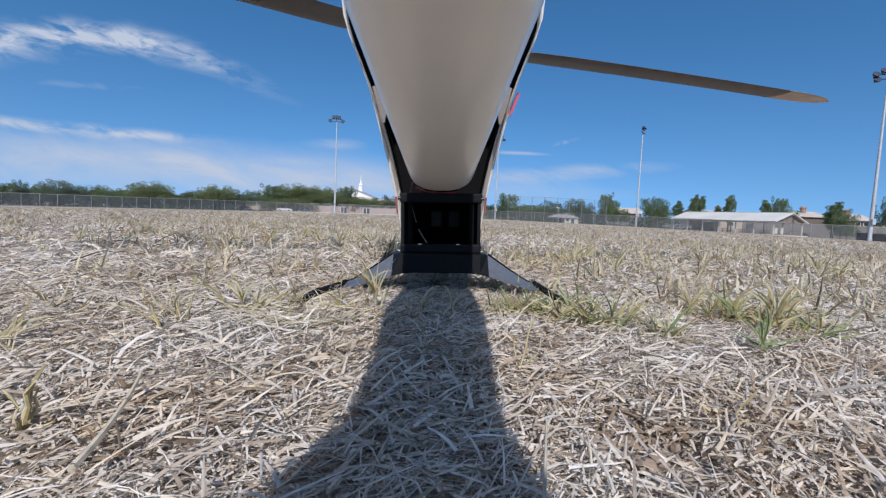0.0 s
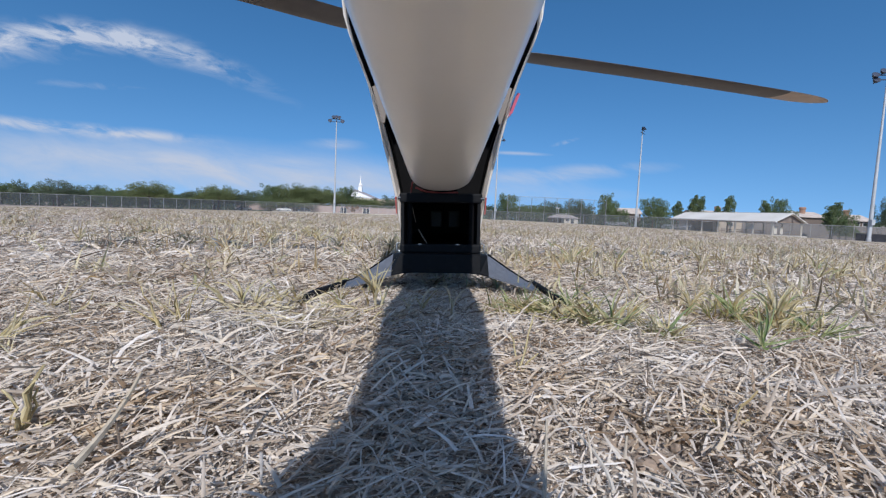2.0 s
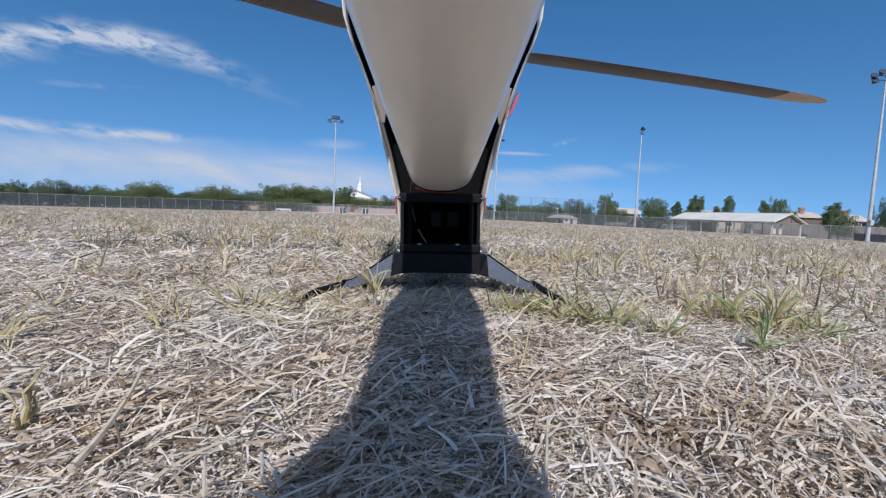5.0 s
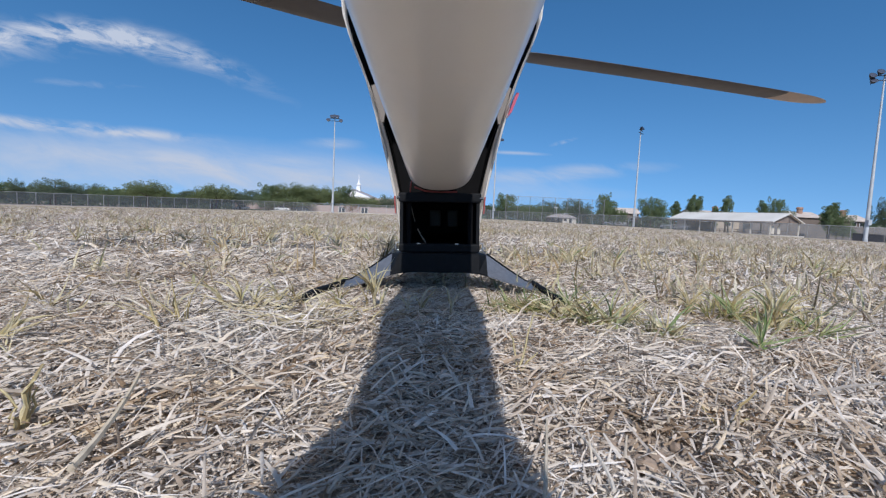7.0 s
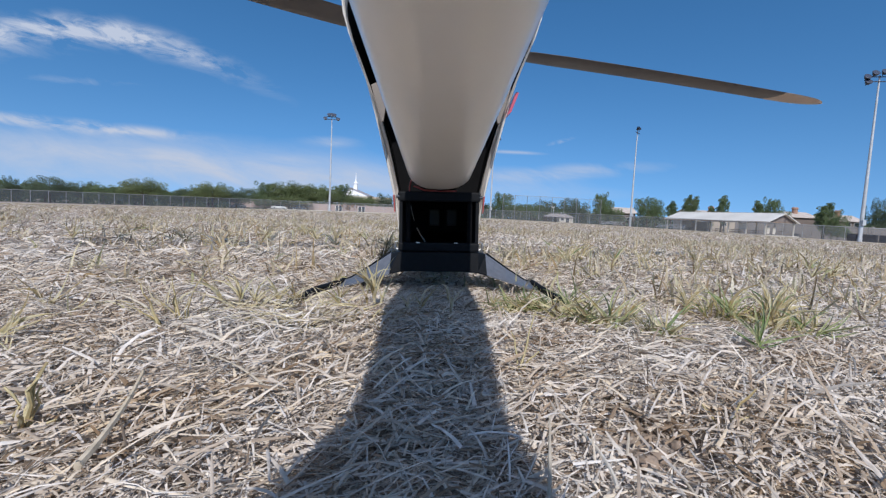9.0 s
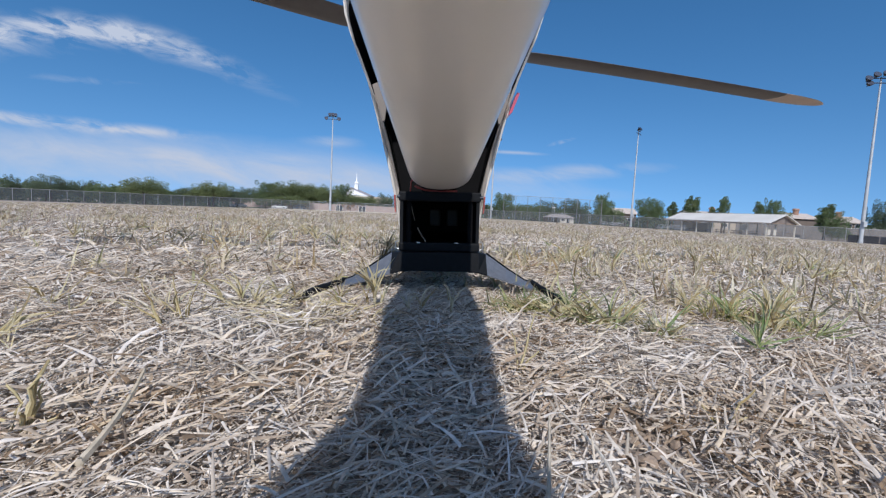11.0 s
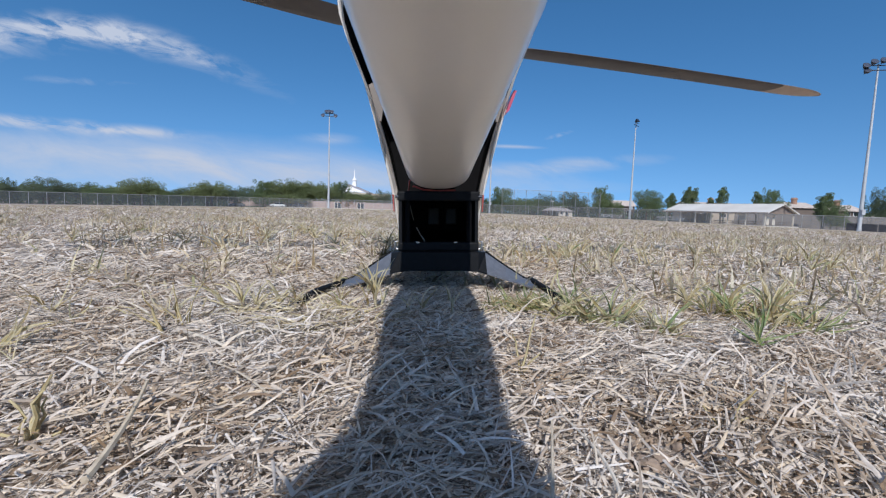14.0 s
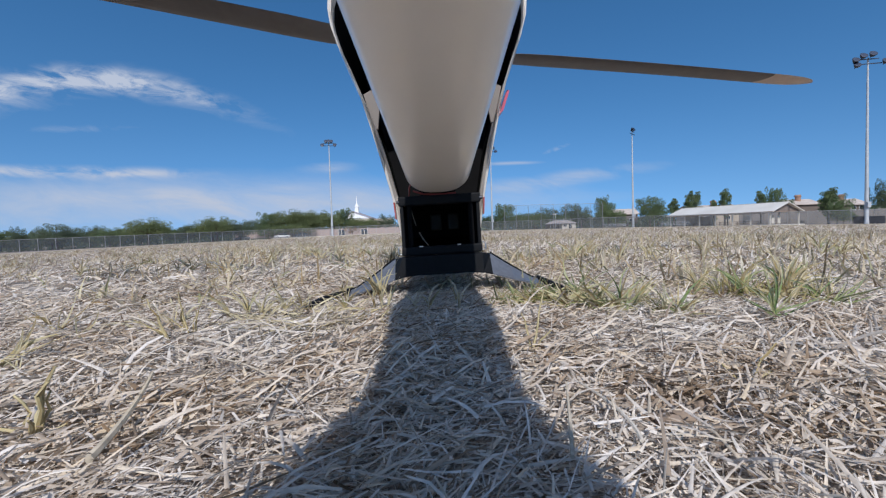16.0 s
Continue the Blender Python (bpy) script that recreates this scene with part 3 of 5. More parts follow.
    for x in (-0.006, 0.018):
        part("servo", box((0.015, 0.03, 0.022), (x, 0.10, 0.082), 0.002), servo, bay, "dim olive servo case deep in the bay")
    part("cable", tube([(-0.034, 0.01, 0.098), (-0.032, 0.012, 0.088), (-0.0295, 0.016, 0.078)], 0.0005, 6), CABLE_WHITE, bay, "pale thin cable")
    part("cable", tube([(-0.026, 0.008, 0.070), (-0.022, 0.010, 0.062), (-0.016, 0.010, 0.0535)], 0.0007, 6), CABLE_WHITE, bay, "pale thin cable")
    part("wire", tube([(-0.030, 0.006, 0.1185), (-0.018, 0.004, 0.1140), (0.0, 0.003, 0.1125), (0.020, 0.004, 0.1135)], 0.0011, 8), SHELL_RED, bay, "dark red wire under the boom")
    part("wire", tube([(-0.036, 0.02, 0.112), (-0.0345, 0.014, 0.124), (-0.030, 0.012, 0.132)], 0.0010, 8), SHELL_RED, bay, "dark red wire under the boom")
    for x in (-0.024, 0.020):
        part("rivet", box((0.004, 0.002, 0.0012), (x, -0.004, 0.0532)), STEEL, bay)
    for side in (-1, 1):
        part("clip", tube([(side * 0.047, -0.002, 0.045), (side * 0.0505, -0.002, 0.046), (side * 0.0505, -0.002, 0.0535), (side * 0.047, -0.002, 0.0545)], 0.0009, 6), STEEL, bay, "bent steel wire clip")
        part("knob", tube([(side * 0.046, 0.0, 0.106), (side * 0.0500, 0.0, 0.106)], 0.0020, 10), LAMP_METAL, bay)
    # landing gear: an arched plate with two legs and a skid on each
    gear = part("landing_gear", landing_arch(0, 4), BLACK, craft, "black moulded landing gear arch")
    for side in (-1, 1):
        leg = part("leg", landing_arch(3, 7, side), CARBON, gear, "splayed black leg with a satin face")
        part("edge_bead", tube([(side * x, -0.006 + 0.022, z + 0.0004) for x, z in ((0.057, 0.0395), (0.080, 0.0235), (0.104, 0.0085), (0.117, 0.0045))], [0.0020, 0.0018, 0.0014, 0.0010], 6), BLACK, leg)
    for side in (-1, 1):
        low = 0.0045 - side * 0.0035
        skid = part("skid", tube(local([(side * 0.1300, 0.351, low - 0.001), (side * 0.1235, 0.43, low), (side * 0.1160, 0.50, 0.0045), (side * 0.1150, 0.53, 0.0045)]), 0.0036, 10), BLACK, gear, "thin black skid tube", smooth=True)
        tip = local([(side * 0.1303, 0.347, low - 0.001), (side * 0.1296, 0.356, low - 0.001)])
        part("end_cap", tube(tip, 0.0042, 10), BLACK, gear)
    # rotor
    rotor = part("rotor_head", tube(local([(0, 0.66, 0.20), (0, 0.66, 0.352)]), 0.006, 12), STEEL, craft, "steel rotor mast and hub")
    turn = math.radians(16)
    hub = Vector((0, 0.16, 0.338))
    part("hub", box((0.07, 0.03, 0.022), hub, 0.004, turn=Matrix.Rotation(turn, 4, "Z")), BLACK, rotor)
    for way, flap in ((1, 0.0), (-1, math.radians(8))):
        d = Vector((way * math.cos(turn) * math.cos(flap), way * math.sin(turn) * math.cos(flap), math.sin(flap)))
        lie = Matrix.Rotation(turn, 4, "Z") @ Matrix.Rotation(-way * flap, 4, "Y")
        part("blade_grip", box((0.07, 0.022, 0.018), hub + d * 0.055, 0.004, turn=lie), STEEL, rotor)
        part("rotor_blade", blade(hub, d, 0.085, 0.675), BLADE_DARK, rotor, "long dark brown rotor blade", smooth=True)
        part("blade_tip", blade(hub, d, 0.6755, 0.805, True), BLADE_TIP, rotor, "pale tan rotor blade tip", smooth=True)
    return craft


def blade(hub, d, start, end, rounded=False):
    """A slender rotor blade of airfoil section with a slight droop and twist."""
    side = Vector((-d.y, d.x, 0)).normalized()
    rings = []
    steps = 10
    for k in range(steps + 1):
        r = start + (end - start) * k / steps
        chord = 0.058 * min(1.0, 0.45 + (r - 0.085) * 8) * (1 - 0.18 * r)
        if rounded:
            chord *= math.sqrt(max(0.04, 1 - (k / steps) ** 3))
        thick = 0.0065 * chord / 0.058
        pitch = math.radians(5 - 5 * r)
        centre = hub + d * r + Vector((0, 0, -0.020 * r * r))
        ring = []
        for j in range(10):
            a = 2 * math.pi * j / 10
            u, w = chord * 0.5 * math.cos(a), thick * 0.5 * math.sin(a) * (1 - 0.35 * math.cos(a))
            ring.append(centre + side * (u * math.cos(pitch) - w * math.sin(pitch)) + Vector((0, 0, u * math.sin(pitch) + w * math.cos(pitch))))
        rings.append(ring)
    return loft(rings)


def landing_arch(first, last, side=0):
    """A stretch of the arch seen along the craft; the legs lean so that their faces look upward."""
    half = [(0.0, 0.0425, 0.0205), (0.030, 0.0425, 0.0207), (0.046, 0.0425, 0.0192), (0.056, 0.0400, 0.0165), (0.080, 0.0235, 0.0090), (0.104, 0.0085, 0.0020), (0.117, 0.0045, 0.0005)][first:last]
    profile = [(side * x, t, b) for x, t, b in half] if side else [(-x, t, b) for x, t, b in half[:0:-1]] + half
    rings = []
    for x, top, low in profile:
        lean = 0.022 * min(1, max(0, (abs(x) - 0.046) / 0.012))
        deep = 0.034 - 0.020 * min(1, abs(x) / 0.117)
        rings.append([(x, -0.012, low), (x, -0.012, low + 0.0018), (x, -0.010 + lean, top - 0.001), (x, -0.008 + lean, top), (x, deep + lean * 0.5, top - 0.001), (x, deep, low)])
    return loft(rings)


helicopter()


# ---- trees ----
def crown_mesh(seed, wide, high, low, clumps, leaves, size, mat, cone=0.0):
    """A crown of many small leaves in uneven clumps."""
    r = np.random.default_rng(seed)
    verts, n = [], 0
    for k in range(clumps):
        v = r.normal(size=3)
        v /= np.linalg.norm(v)
        rad = r.uniform(0.30, 0.99)
        h = 0.5 + 0.5 * v[2] * rad
        squeeze = 1 - cone * h
        c = np.array([v[0] * rad * wide / 2 * squeeze, v[1] * rad * wide / 2 * squeeze, low + (high - low) * (0.10 + 0.86 * h)])
        clump = min(wide, high - low) * r.uniform(0.12, 0.23) * (1.15 - 0.45 * rad) * (0.6 + 0.4 * squeeze)
        q = r.normal(size=(leaves, 3))
        p = q / np.linalg.norm(q, axis=1)[:, None] * r.uniform(0.3, 1.0, (leaves, 1)) ** 0.5 * clump * np.array([1.0, 1.0, 0.8]) + c
        a, b = r.normal(size=(leaves, 3)), r.normal(size=(leaves, 3))
        a /= np.linalg.norm(a, axis=1)[:, None]
        b -= a * (a * b).sum(1)[:, None]
        b /= np.linalg.norm(b, axis=1)[:, None]
        s = size * r.uniform(0.6, 1.3, (leaves, 1))
        verts.append(np.stack([p - a * s, p - b * s * 0.55, p + a * s, p + b * s * 0.55], 1))
    verts = np.concatenate(verts).reshape(-1, 3)
    return verts, np.arange(len(verts)).reshape(-1, 4)


def tree(seed, wide, high, mat, label, cone=0.0, low=None, leaf=0.10, clumps=80, leaves=210):
    """Trunk with limbs, and a crown of leaf clumps."""
    low = high * 0.22 if low is None else low
    r = random.Random(seed)
    ob = thing("tree", pose(0, -400, 0), label, "tree")
    bm = tube([(0, 0, -0.3), (0.05, 0, high * 0.2), (-0.1, 0.1, high * 0.5), (0, 0, high * 0.8)], [high * 0.035, high * 0.028, high * 0.018, high * 0.006], 8)
    for k in range(7):
        a, z = r.uniform(0, 6.28), high * r.uniform(0.22, 0.5)
        e = Vector((math.cos(a) * wide * 0.36, math.sin(a) * wide * 0.36, z + high * r.uniform(0.15, 0.32)))
        tube([(0, 0, z), e * 0.5 + Vector((0, 0, z * 0.5 + 0.2)), e], [high * 0.014, high * 0.009, high * 0.003], 6, bm)
    part("trunk", bm, BARK, ob)
    verts, quads = crown_mesh(seed, wide, high, low, clumps, leaves, leaf, mat, cone)
    quad_mesh("crown", verts, quads, mat, ob)
    return ob


TREES = {
    "dark": tree(1, 11.0, 8.0, LEAF_DARK, "broad dark green shade tree beyond the field fence", low=0.8),
    "mid": tree(2, 10.0, 7.5, LEAF_MID, "rounded green shade tree beyond the field fence", low=0.6),
    "olive": tree(3, 8.0, 7.5, LEAF_OLIVE, "light olive-green mesquite tree beyond the fence", low=0.6, leaf=0.10),
    "tall": tree(4, 5.0, 9.0, LEAF_MID, "slender open-crowned green tree behind the roofs", cone=0.5, low=1.2, leaf=0.11, clumps=46, leaves=150),
    "bushy": tree(5, 12.0, 6.0, LEAF_MID, "low spreading green tree beyond the fence", low=0.2),
}
BASE = {"dark": (11.0, 8.0), "mid": (10.0, 7.5), "olive": (8.0, 7.5), "tall": (5.0, 9.0), "bushy": (12.0, 6.0)}
USED = set()


def plant(kind, x, y, top, wide, turn):
    """One tree of a kind at a place, its top at a height above the field."""
    base = float(ground_z(x, y))
    w, h = BASE[kind]
    m = pose(x, y, base, 0, 0, turn) @ Matrix.Diagonal((wide / w, wide / w, (top - base) / h, 1))
    if kind in USED:
        return copy_thing(TREES[kind], m)
    USED.add(kind)
    TREES[kind].matrix_basis = m
    return TREES[kind]


SCREEN_TREES = [("dark", -112, 125, 6.2, 12), ("olive", -85.5, 125, 6.3, 13), ("bushy", -97.5, 126, 4.3, 11), ("dark", -124, 126, 5.3, 5), ("dark", -75.5, 128, 4.5, 6), ("olive", -66.0, 126, 5.8, 7),
                ("dark", -105, 128, 5.0, 9), ("bushy", -91, 130, 3.9, 12), ("bushy", -79.5, 128, 3.6, 9), ("olive", -69.5, 130, 4.4, 9), ("dark", -118, 130, 4.4, 10), ("bushy", -132, 128, 4.6, 12),
                ("dark", -61, 130, 4.7, 10), ("dark", -142, 124, 5.4, 12), ("mid", -58.1, 145, 8.7, 10), ("dark", -65, 146, 6.0, 9)]
CHAPEL_TREES = [("olive", -51.5, 145, 8.0, 9), ("olive", -42.5, 149, 7.7, 6), ("olive", -46.5, 148, 7.8, 8), ("mid", -33.4, 148, 7.2, 7), ("olive", -38, 147, 7.2, 7), ("olive", -26.6, 147.5, 5.0, 7),
                ("olive", -30.0, 147, 4.9, 5), ("bushy", -23.5, 149, 4.0, 8), ("dark", -18.6, 148, 6.4, 7), ("bushy", -57, 141, 4.2, 11), ("olive", -48, 141, 3.6, 10), ("bushy", -45, 149, 4.4, 12)]
BACKSTOP_TREES = [("mid", 23.4, 160, 7.7, 9), ("dark", 48.3, 160, 8.8, 11), ("dark", 40, 161, 7.6, 9), ("dark", 53, 163, 7.2, 8), ("mid", 59, 158, 8.8, 6.5), ("bushy", 34, 158, 5.6, 11),
                  ("dark", 17, 162, 5.4, 8), ("bushy", 29, 165, 6.2, 12), ("bushy", 42, 158, 4.6, 12), ("bushy", 20, 168, 5.0, 12), ("olive", 37, 167, 5.8, 11), ("bushy", 47, 168, 5.4, 13), ("bushy", 55, 169, 5.2, 12), ("mid", 63, 168, 4.8, 9)]
HOUSE_TREES = [("mid", 77.5, 160, 8.4, 10), ("bushy", 67, 164, 6.2, 8), ("mid", 83, 165, 6.6, 8), ("tall", 68, 126, 8.2, 4.6), ("tall", 72.6, 126, 10.0, 4.2), ("tall", 75.0, 127, 9.8, 4.4),
               ("tall", 83, 126, 10.4, 5.0), ("tall", 80.5, 127, 7.2, 3.6), ("tall", 93.8, 126, 9.4, 5.0), ("mid", 98.4, 127, 7.8, 6), ("bushy", 86.5, 94, 5.4, 6.5), ("bushy", 87.0, 93, 2.4, 6.5), ("tall", 86, 95.5, 7.4, 5.2), ("dark", 121.5, 117, 10.4, 8),
               ("dark", 136, 118, 10.0, 11), ("bushy", 102, 128, 6.6, 7), ("mid", 64, 165, 7.4, 6)]
for k, (kind, x, y, top, wide) in enumerate(SCREEN_TREES + CHAPEL_TREES + BACKSTOP_TREES + HOUSE_TREES):
    plant(kind, x, y, top * 1.07, wide, 47 * k)
shrub = tree(9, 5.5, 2.6, LEAF_RUST, "low rust-brown dry shrub by the lot", low=0.1, leaf=0.14, clumps=24, leaves=60)
shrub.name, shrub["category"] = "shrub", "shrub"
shrub.matrix_basis = pose(-29, 139, 0)


def far_woods():
    """A thin band of distant treetops all round the horizon."""
    r = np.random.default_rng(31)
    n = 42000
    a = r.uniform(-1.25, 1.25, n)
    d = r.uniform(330, 420, n)
    top = 6.5 + 1.2 * np.sin(a * 9.3) + 0.9 * np.sin(a * 31 + 2) + 0.8 * np.sin(a * 71 + 1) + 0.6 * np.sin(a * 173) + r.normal(0, 0.5, n)
    p = np.stack([np.sin(a) * d, np.cos(a) * d, -2 + r.uniform(0, 1, n) ** 0.7 * (top + 2)], 1)
    u, v = r.normal(size=(n, 3)), r.normal(size=(n, 3))
    u /= np.linalg.norm(u, axis=1)[:, None]
    v -= u * (u * v).sum(1)[:, None]
    v /= np.linalg.norm(v, axis=1)[:, None]
    s = r.uniform(0.7, 1.6, (n, 1))
    # undergrowth that closes the view below the crowns
    m = 16000
    e = r.uniform(-0.98, 0.98, m)
    e = e[(e < -0.30) | (e > -0.03)]
    m = len(e)
    near = r.uniform(176, 204, m)
    p[:m] = np.stack([np.sin(e) * near, np.cos(e) * near, -2.6 + r.uniform(0, 1, m) * (5.6 + 0.7 * np.sin(e * 57) + 0.5 * np.sin(e * 131))], 1)
    s[:m] *= 0.5
    verts = np.stack([p - u * s, p - v * s * 0.7, p + u * s, p + v * s * 0.7], 1).reshape(-1, 3)
    tagged(quad_mesh("far_woods", verts, np.arange(len(verts)).reshape(-1, 4), LEAF_DARK), "distant band of dark green treetops along the horizon", "woods", kind="stuff")


far_woods()


# ---- light poles ----
def light_pole(x, y, high, lamps, turn, label):
    pole = thing("light_pole", pose(x, y, float(ground_z(x, y)), 0, 0, turn), label, "light pole", "floodlight poles round the field")
    part("shaft", tube([(0, 0, -0.2), (0, 0, high * 0.12), (0, 0, high * 0.5), (0, 0, high)], [0.31, 0.29, 0.21, 0.12], 14), GALVANISED, pole, "tapered galvanised steel shaft", smooth=True)
    part("base_collar", tube([(0, 0, -0.1), (0, 0, 0.55)], 0.35, 14), GALVANISED, pole)
    part("service_box", box((0.5, 0.4, 0.9), (0, -0.45, 3.2), 0.03), GALVANISED, pole)
    for z, reach in ((high - 0.25, 1.5), (high - 1.0, 1.9)):
        part("crossarm", box((reach * 2, 0.14, 0.14), (0, -0.1, z), 0.02), LAMP_METAL, pole)
    for dx, dz in lamps:
        tilt = Matrix.Rotation(radians(-35), 4, "X")
        at = Matrix.Translation((dx, -0.42, high + dz))
        bm = tube([(0, 0.30, 0), (0, 0.12, 0), (0, -0.22, 0), (0, -0.34, 0)], [0.14, 0.34, 0.52, 0.56], 14)
        head = part("floodlight", bm, LAMP_METAL, pole, "bowl-shaped floodlight", smooth=True, at=at @ tilt)
        part("lens", tube([(0, -0.345, 0), (0, -0.36, 0)], [0.50, 0.44], 14), LAMP_LENS, head)
        part("bracket", box((0.08, 0.5, 0.08), (0, 0.30, 0.05)), LAMP_METAL, head)
    return pole


FIVE = [(-0.75, 0.05), (0.0, 0.15), (0.75, 0.05), (-1.75, -1.0), (1.75, -1.0)]
light_pole(-31.9, 125, 27.0, FIVE, 8, "tall galvanised floodlight pole with five lamps by the fence")
light_pole(54.3, 122, 27.2, [(-1.2, 0.0), (-0.1, 0.15)], 48, "tall galvanised floodlight pole seen edge on beyond the fence")
light_pole(71.2, 72, 27.4, [(-1.0, 0.1), (0.35, 0.3), (-2.1, -0.5), (-1.9, -1.3), (2.2, -1.0)], -10, "tall galvanised floodlight pole with five lamps near the pavilion")
light_pole(17.0, 145, 27.4, FIVE, 30, "tall galvanised floodlight pole far beyond the field")


# ---- fences ----
def fence(name, points, high, cloth, label, gap=2.75, posts=True, post_r=0.045):
    """Posts, a top rail and wire cloth along a line."""
    ob = thing(name, pose(*points[0], 0), label, "fence")
    x0, y0 = points[0]
    mesh = None
    for (ax, ay), (bx, by) in zip(points, points[1:]):
        length = math.hypot(bx - ax, by - ay)
        n = max(1, round(length / gap))
        spots = [(ax + (bx - ax) * k / n, ay + (by - ay) * k / n) for k in range(n + 1)]
        zs = [float(ground_z(*p)) for p in spots]
        for k, (p, z) in enumerate(zip(spots, zs)):
            if mesh is None:
                post = part("post", tube([(0, 0, -0.2), (0, 0, high + 0.04), (0, 0, high + 0.07)], [post_r, post_r, post_r * 0.5], 8), FENCE_STEEL, ob)
                mesh = post.data
            else:
                post = new("post", mesh)
                post.parent = ob
            post.matrix_basis = pose(p[0] - x0, p[1] - y0, z)
        rail = [(p[0] - x0, p[1] - y0, z + high) for p, z in zip(spots, zs)]
        part("top_rail", tube(rail, 0.045, 6), FENCE_STEEL, ob)
        verts, faces = [], []
        for (px, py), z in zip(spots, zs):
            verts += [(px - x0, py - y0 + 0.03, z + 0.03), (px - x0, py - y0 + 0.03, z + high)]
        for k in range(n):
            faces.append((2 * k, 2 * k + 2, 2 * k + 3, 2 * k + 1))
        mesh_object("wire_mesh", verts, faces, cloth, ob)
    return ob


fence("fence", [(-128, 42), (-86.5, 84), (-54, 117)], 2.55, SCREEN, "chain-link fence with dark screen cloth along the field")
fence("fence", [(-54, 117), (-44, 127), (-14, 128), (14, 125)], 2.6, WIRE, "grey chain-link fence along the field's far side")
fence("fence", [(14, 125), (46, 93), (72, 71.5), (112, 38)], 2.4, WIRE, "grey chain-link fence in front of the pavilion", post_r=0.032)
fence("backstop", [(20, 137), (27.4, 136), (31.2, 135), (50.5, 135)], 7.7, NETTING, "tall backstop of thin posts and netting", gap=4.2, post_r=0.07)
screen = thing("wind_screen", pose(58, 83, 0), "dark blue-grey wind screen cloth tied to the fence", "screen")
for k in range(4, 18):
    a, b = k / 18, (k + 1) / 18
    pts = []
    for s in (a, b - 0.002):
        x, y = 58 + 54 * s, 83.3 - 45.6 * s
        z = float(ground_z(x, y))
        pts.append((x - 58, y - 83 - 0.12, z))
    bm = bmesh.new()
    quad = [bm.verts.new((x, y, z + h)) for (x, y, z), h in ((pts[0], 0.05), (pts[1], 0.05), (pts[1], 1.30), (pts[0], 1.30))]
    face = bm.faces.new(quad)
    bmesh.ops.solidify(bm, geom=[face], thickness=0.01)
    part("cloth", bm, SCREEN_DENSE, screen)


# ---- buildings ----
def gable_roof(long, deep, eave, rise, over, thick, bm=None):
    """Two slopes with thickness; the ridge runs along x from 0 to long."""
    bm = bm or bmesh.new()
    mid = deep / 2
    outline = [(-over, eave - over * rise / mid), (mid, eave + rise), (deep + over, eave - over * rise / mid), (deep + over, eave - over * rise / mid - thick), (mid, eave + rise - thick), (-over, eave - over * rise / mid - thick)]
    return prism(outline, long + 2 * over, axis="x", bm=bm, at=(long / 2, 0, 0))


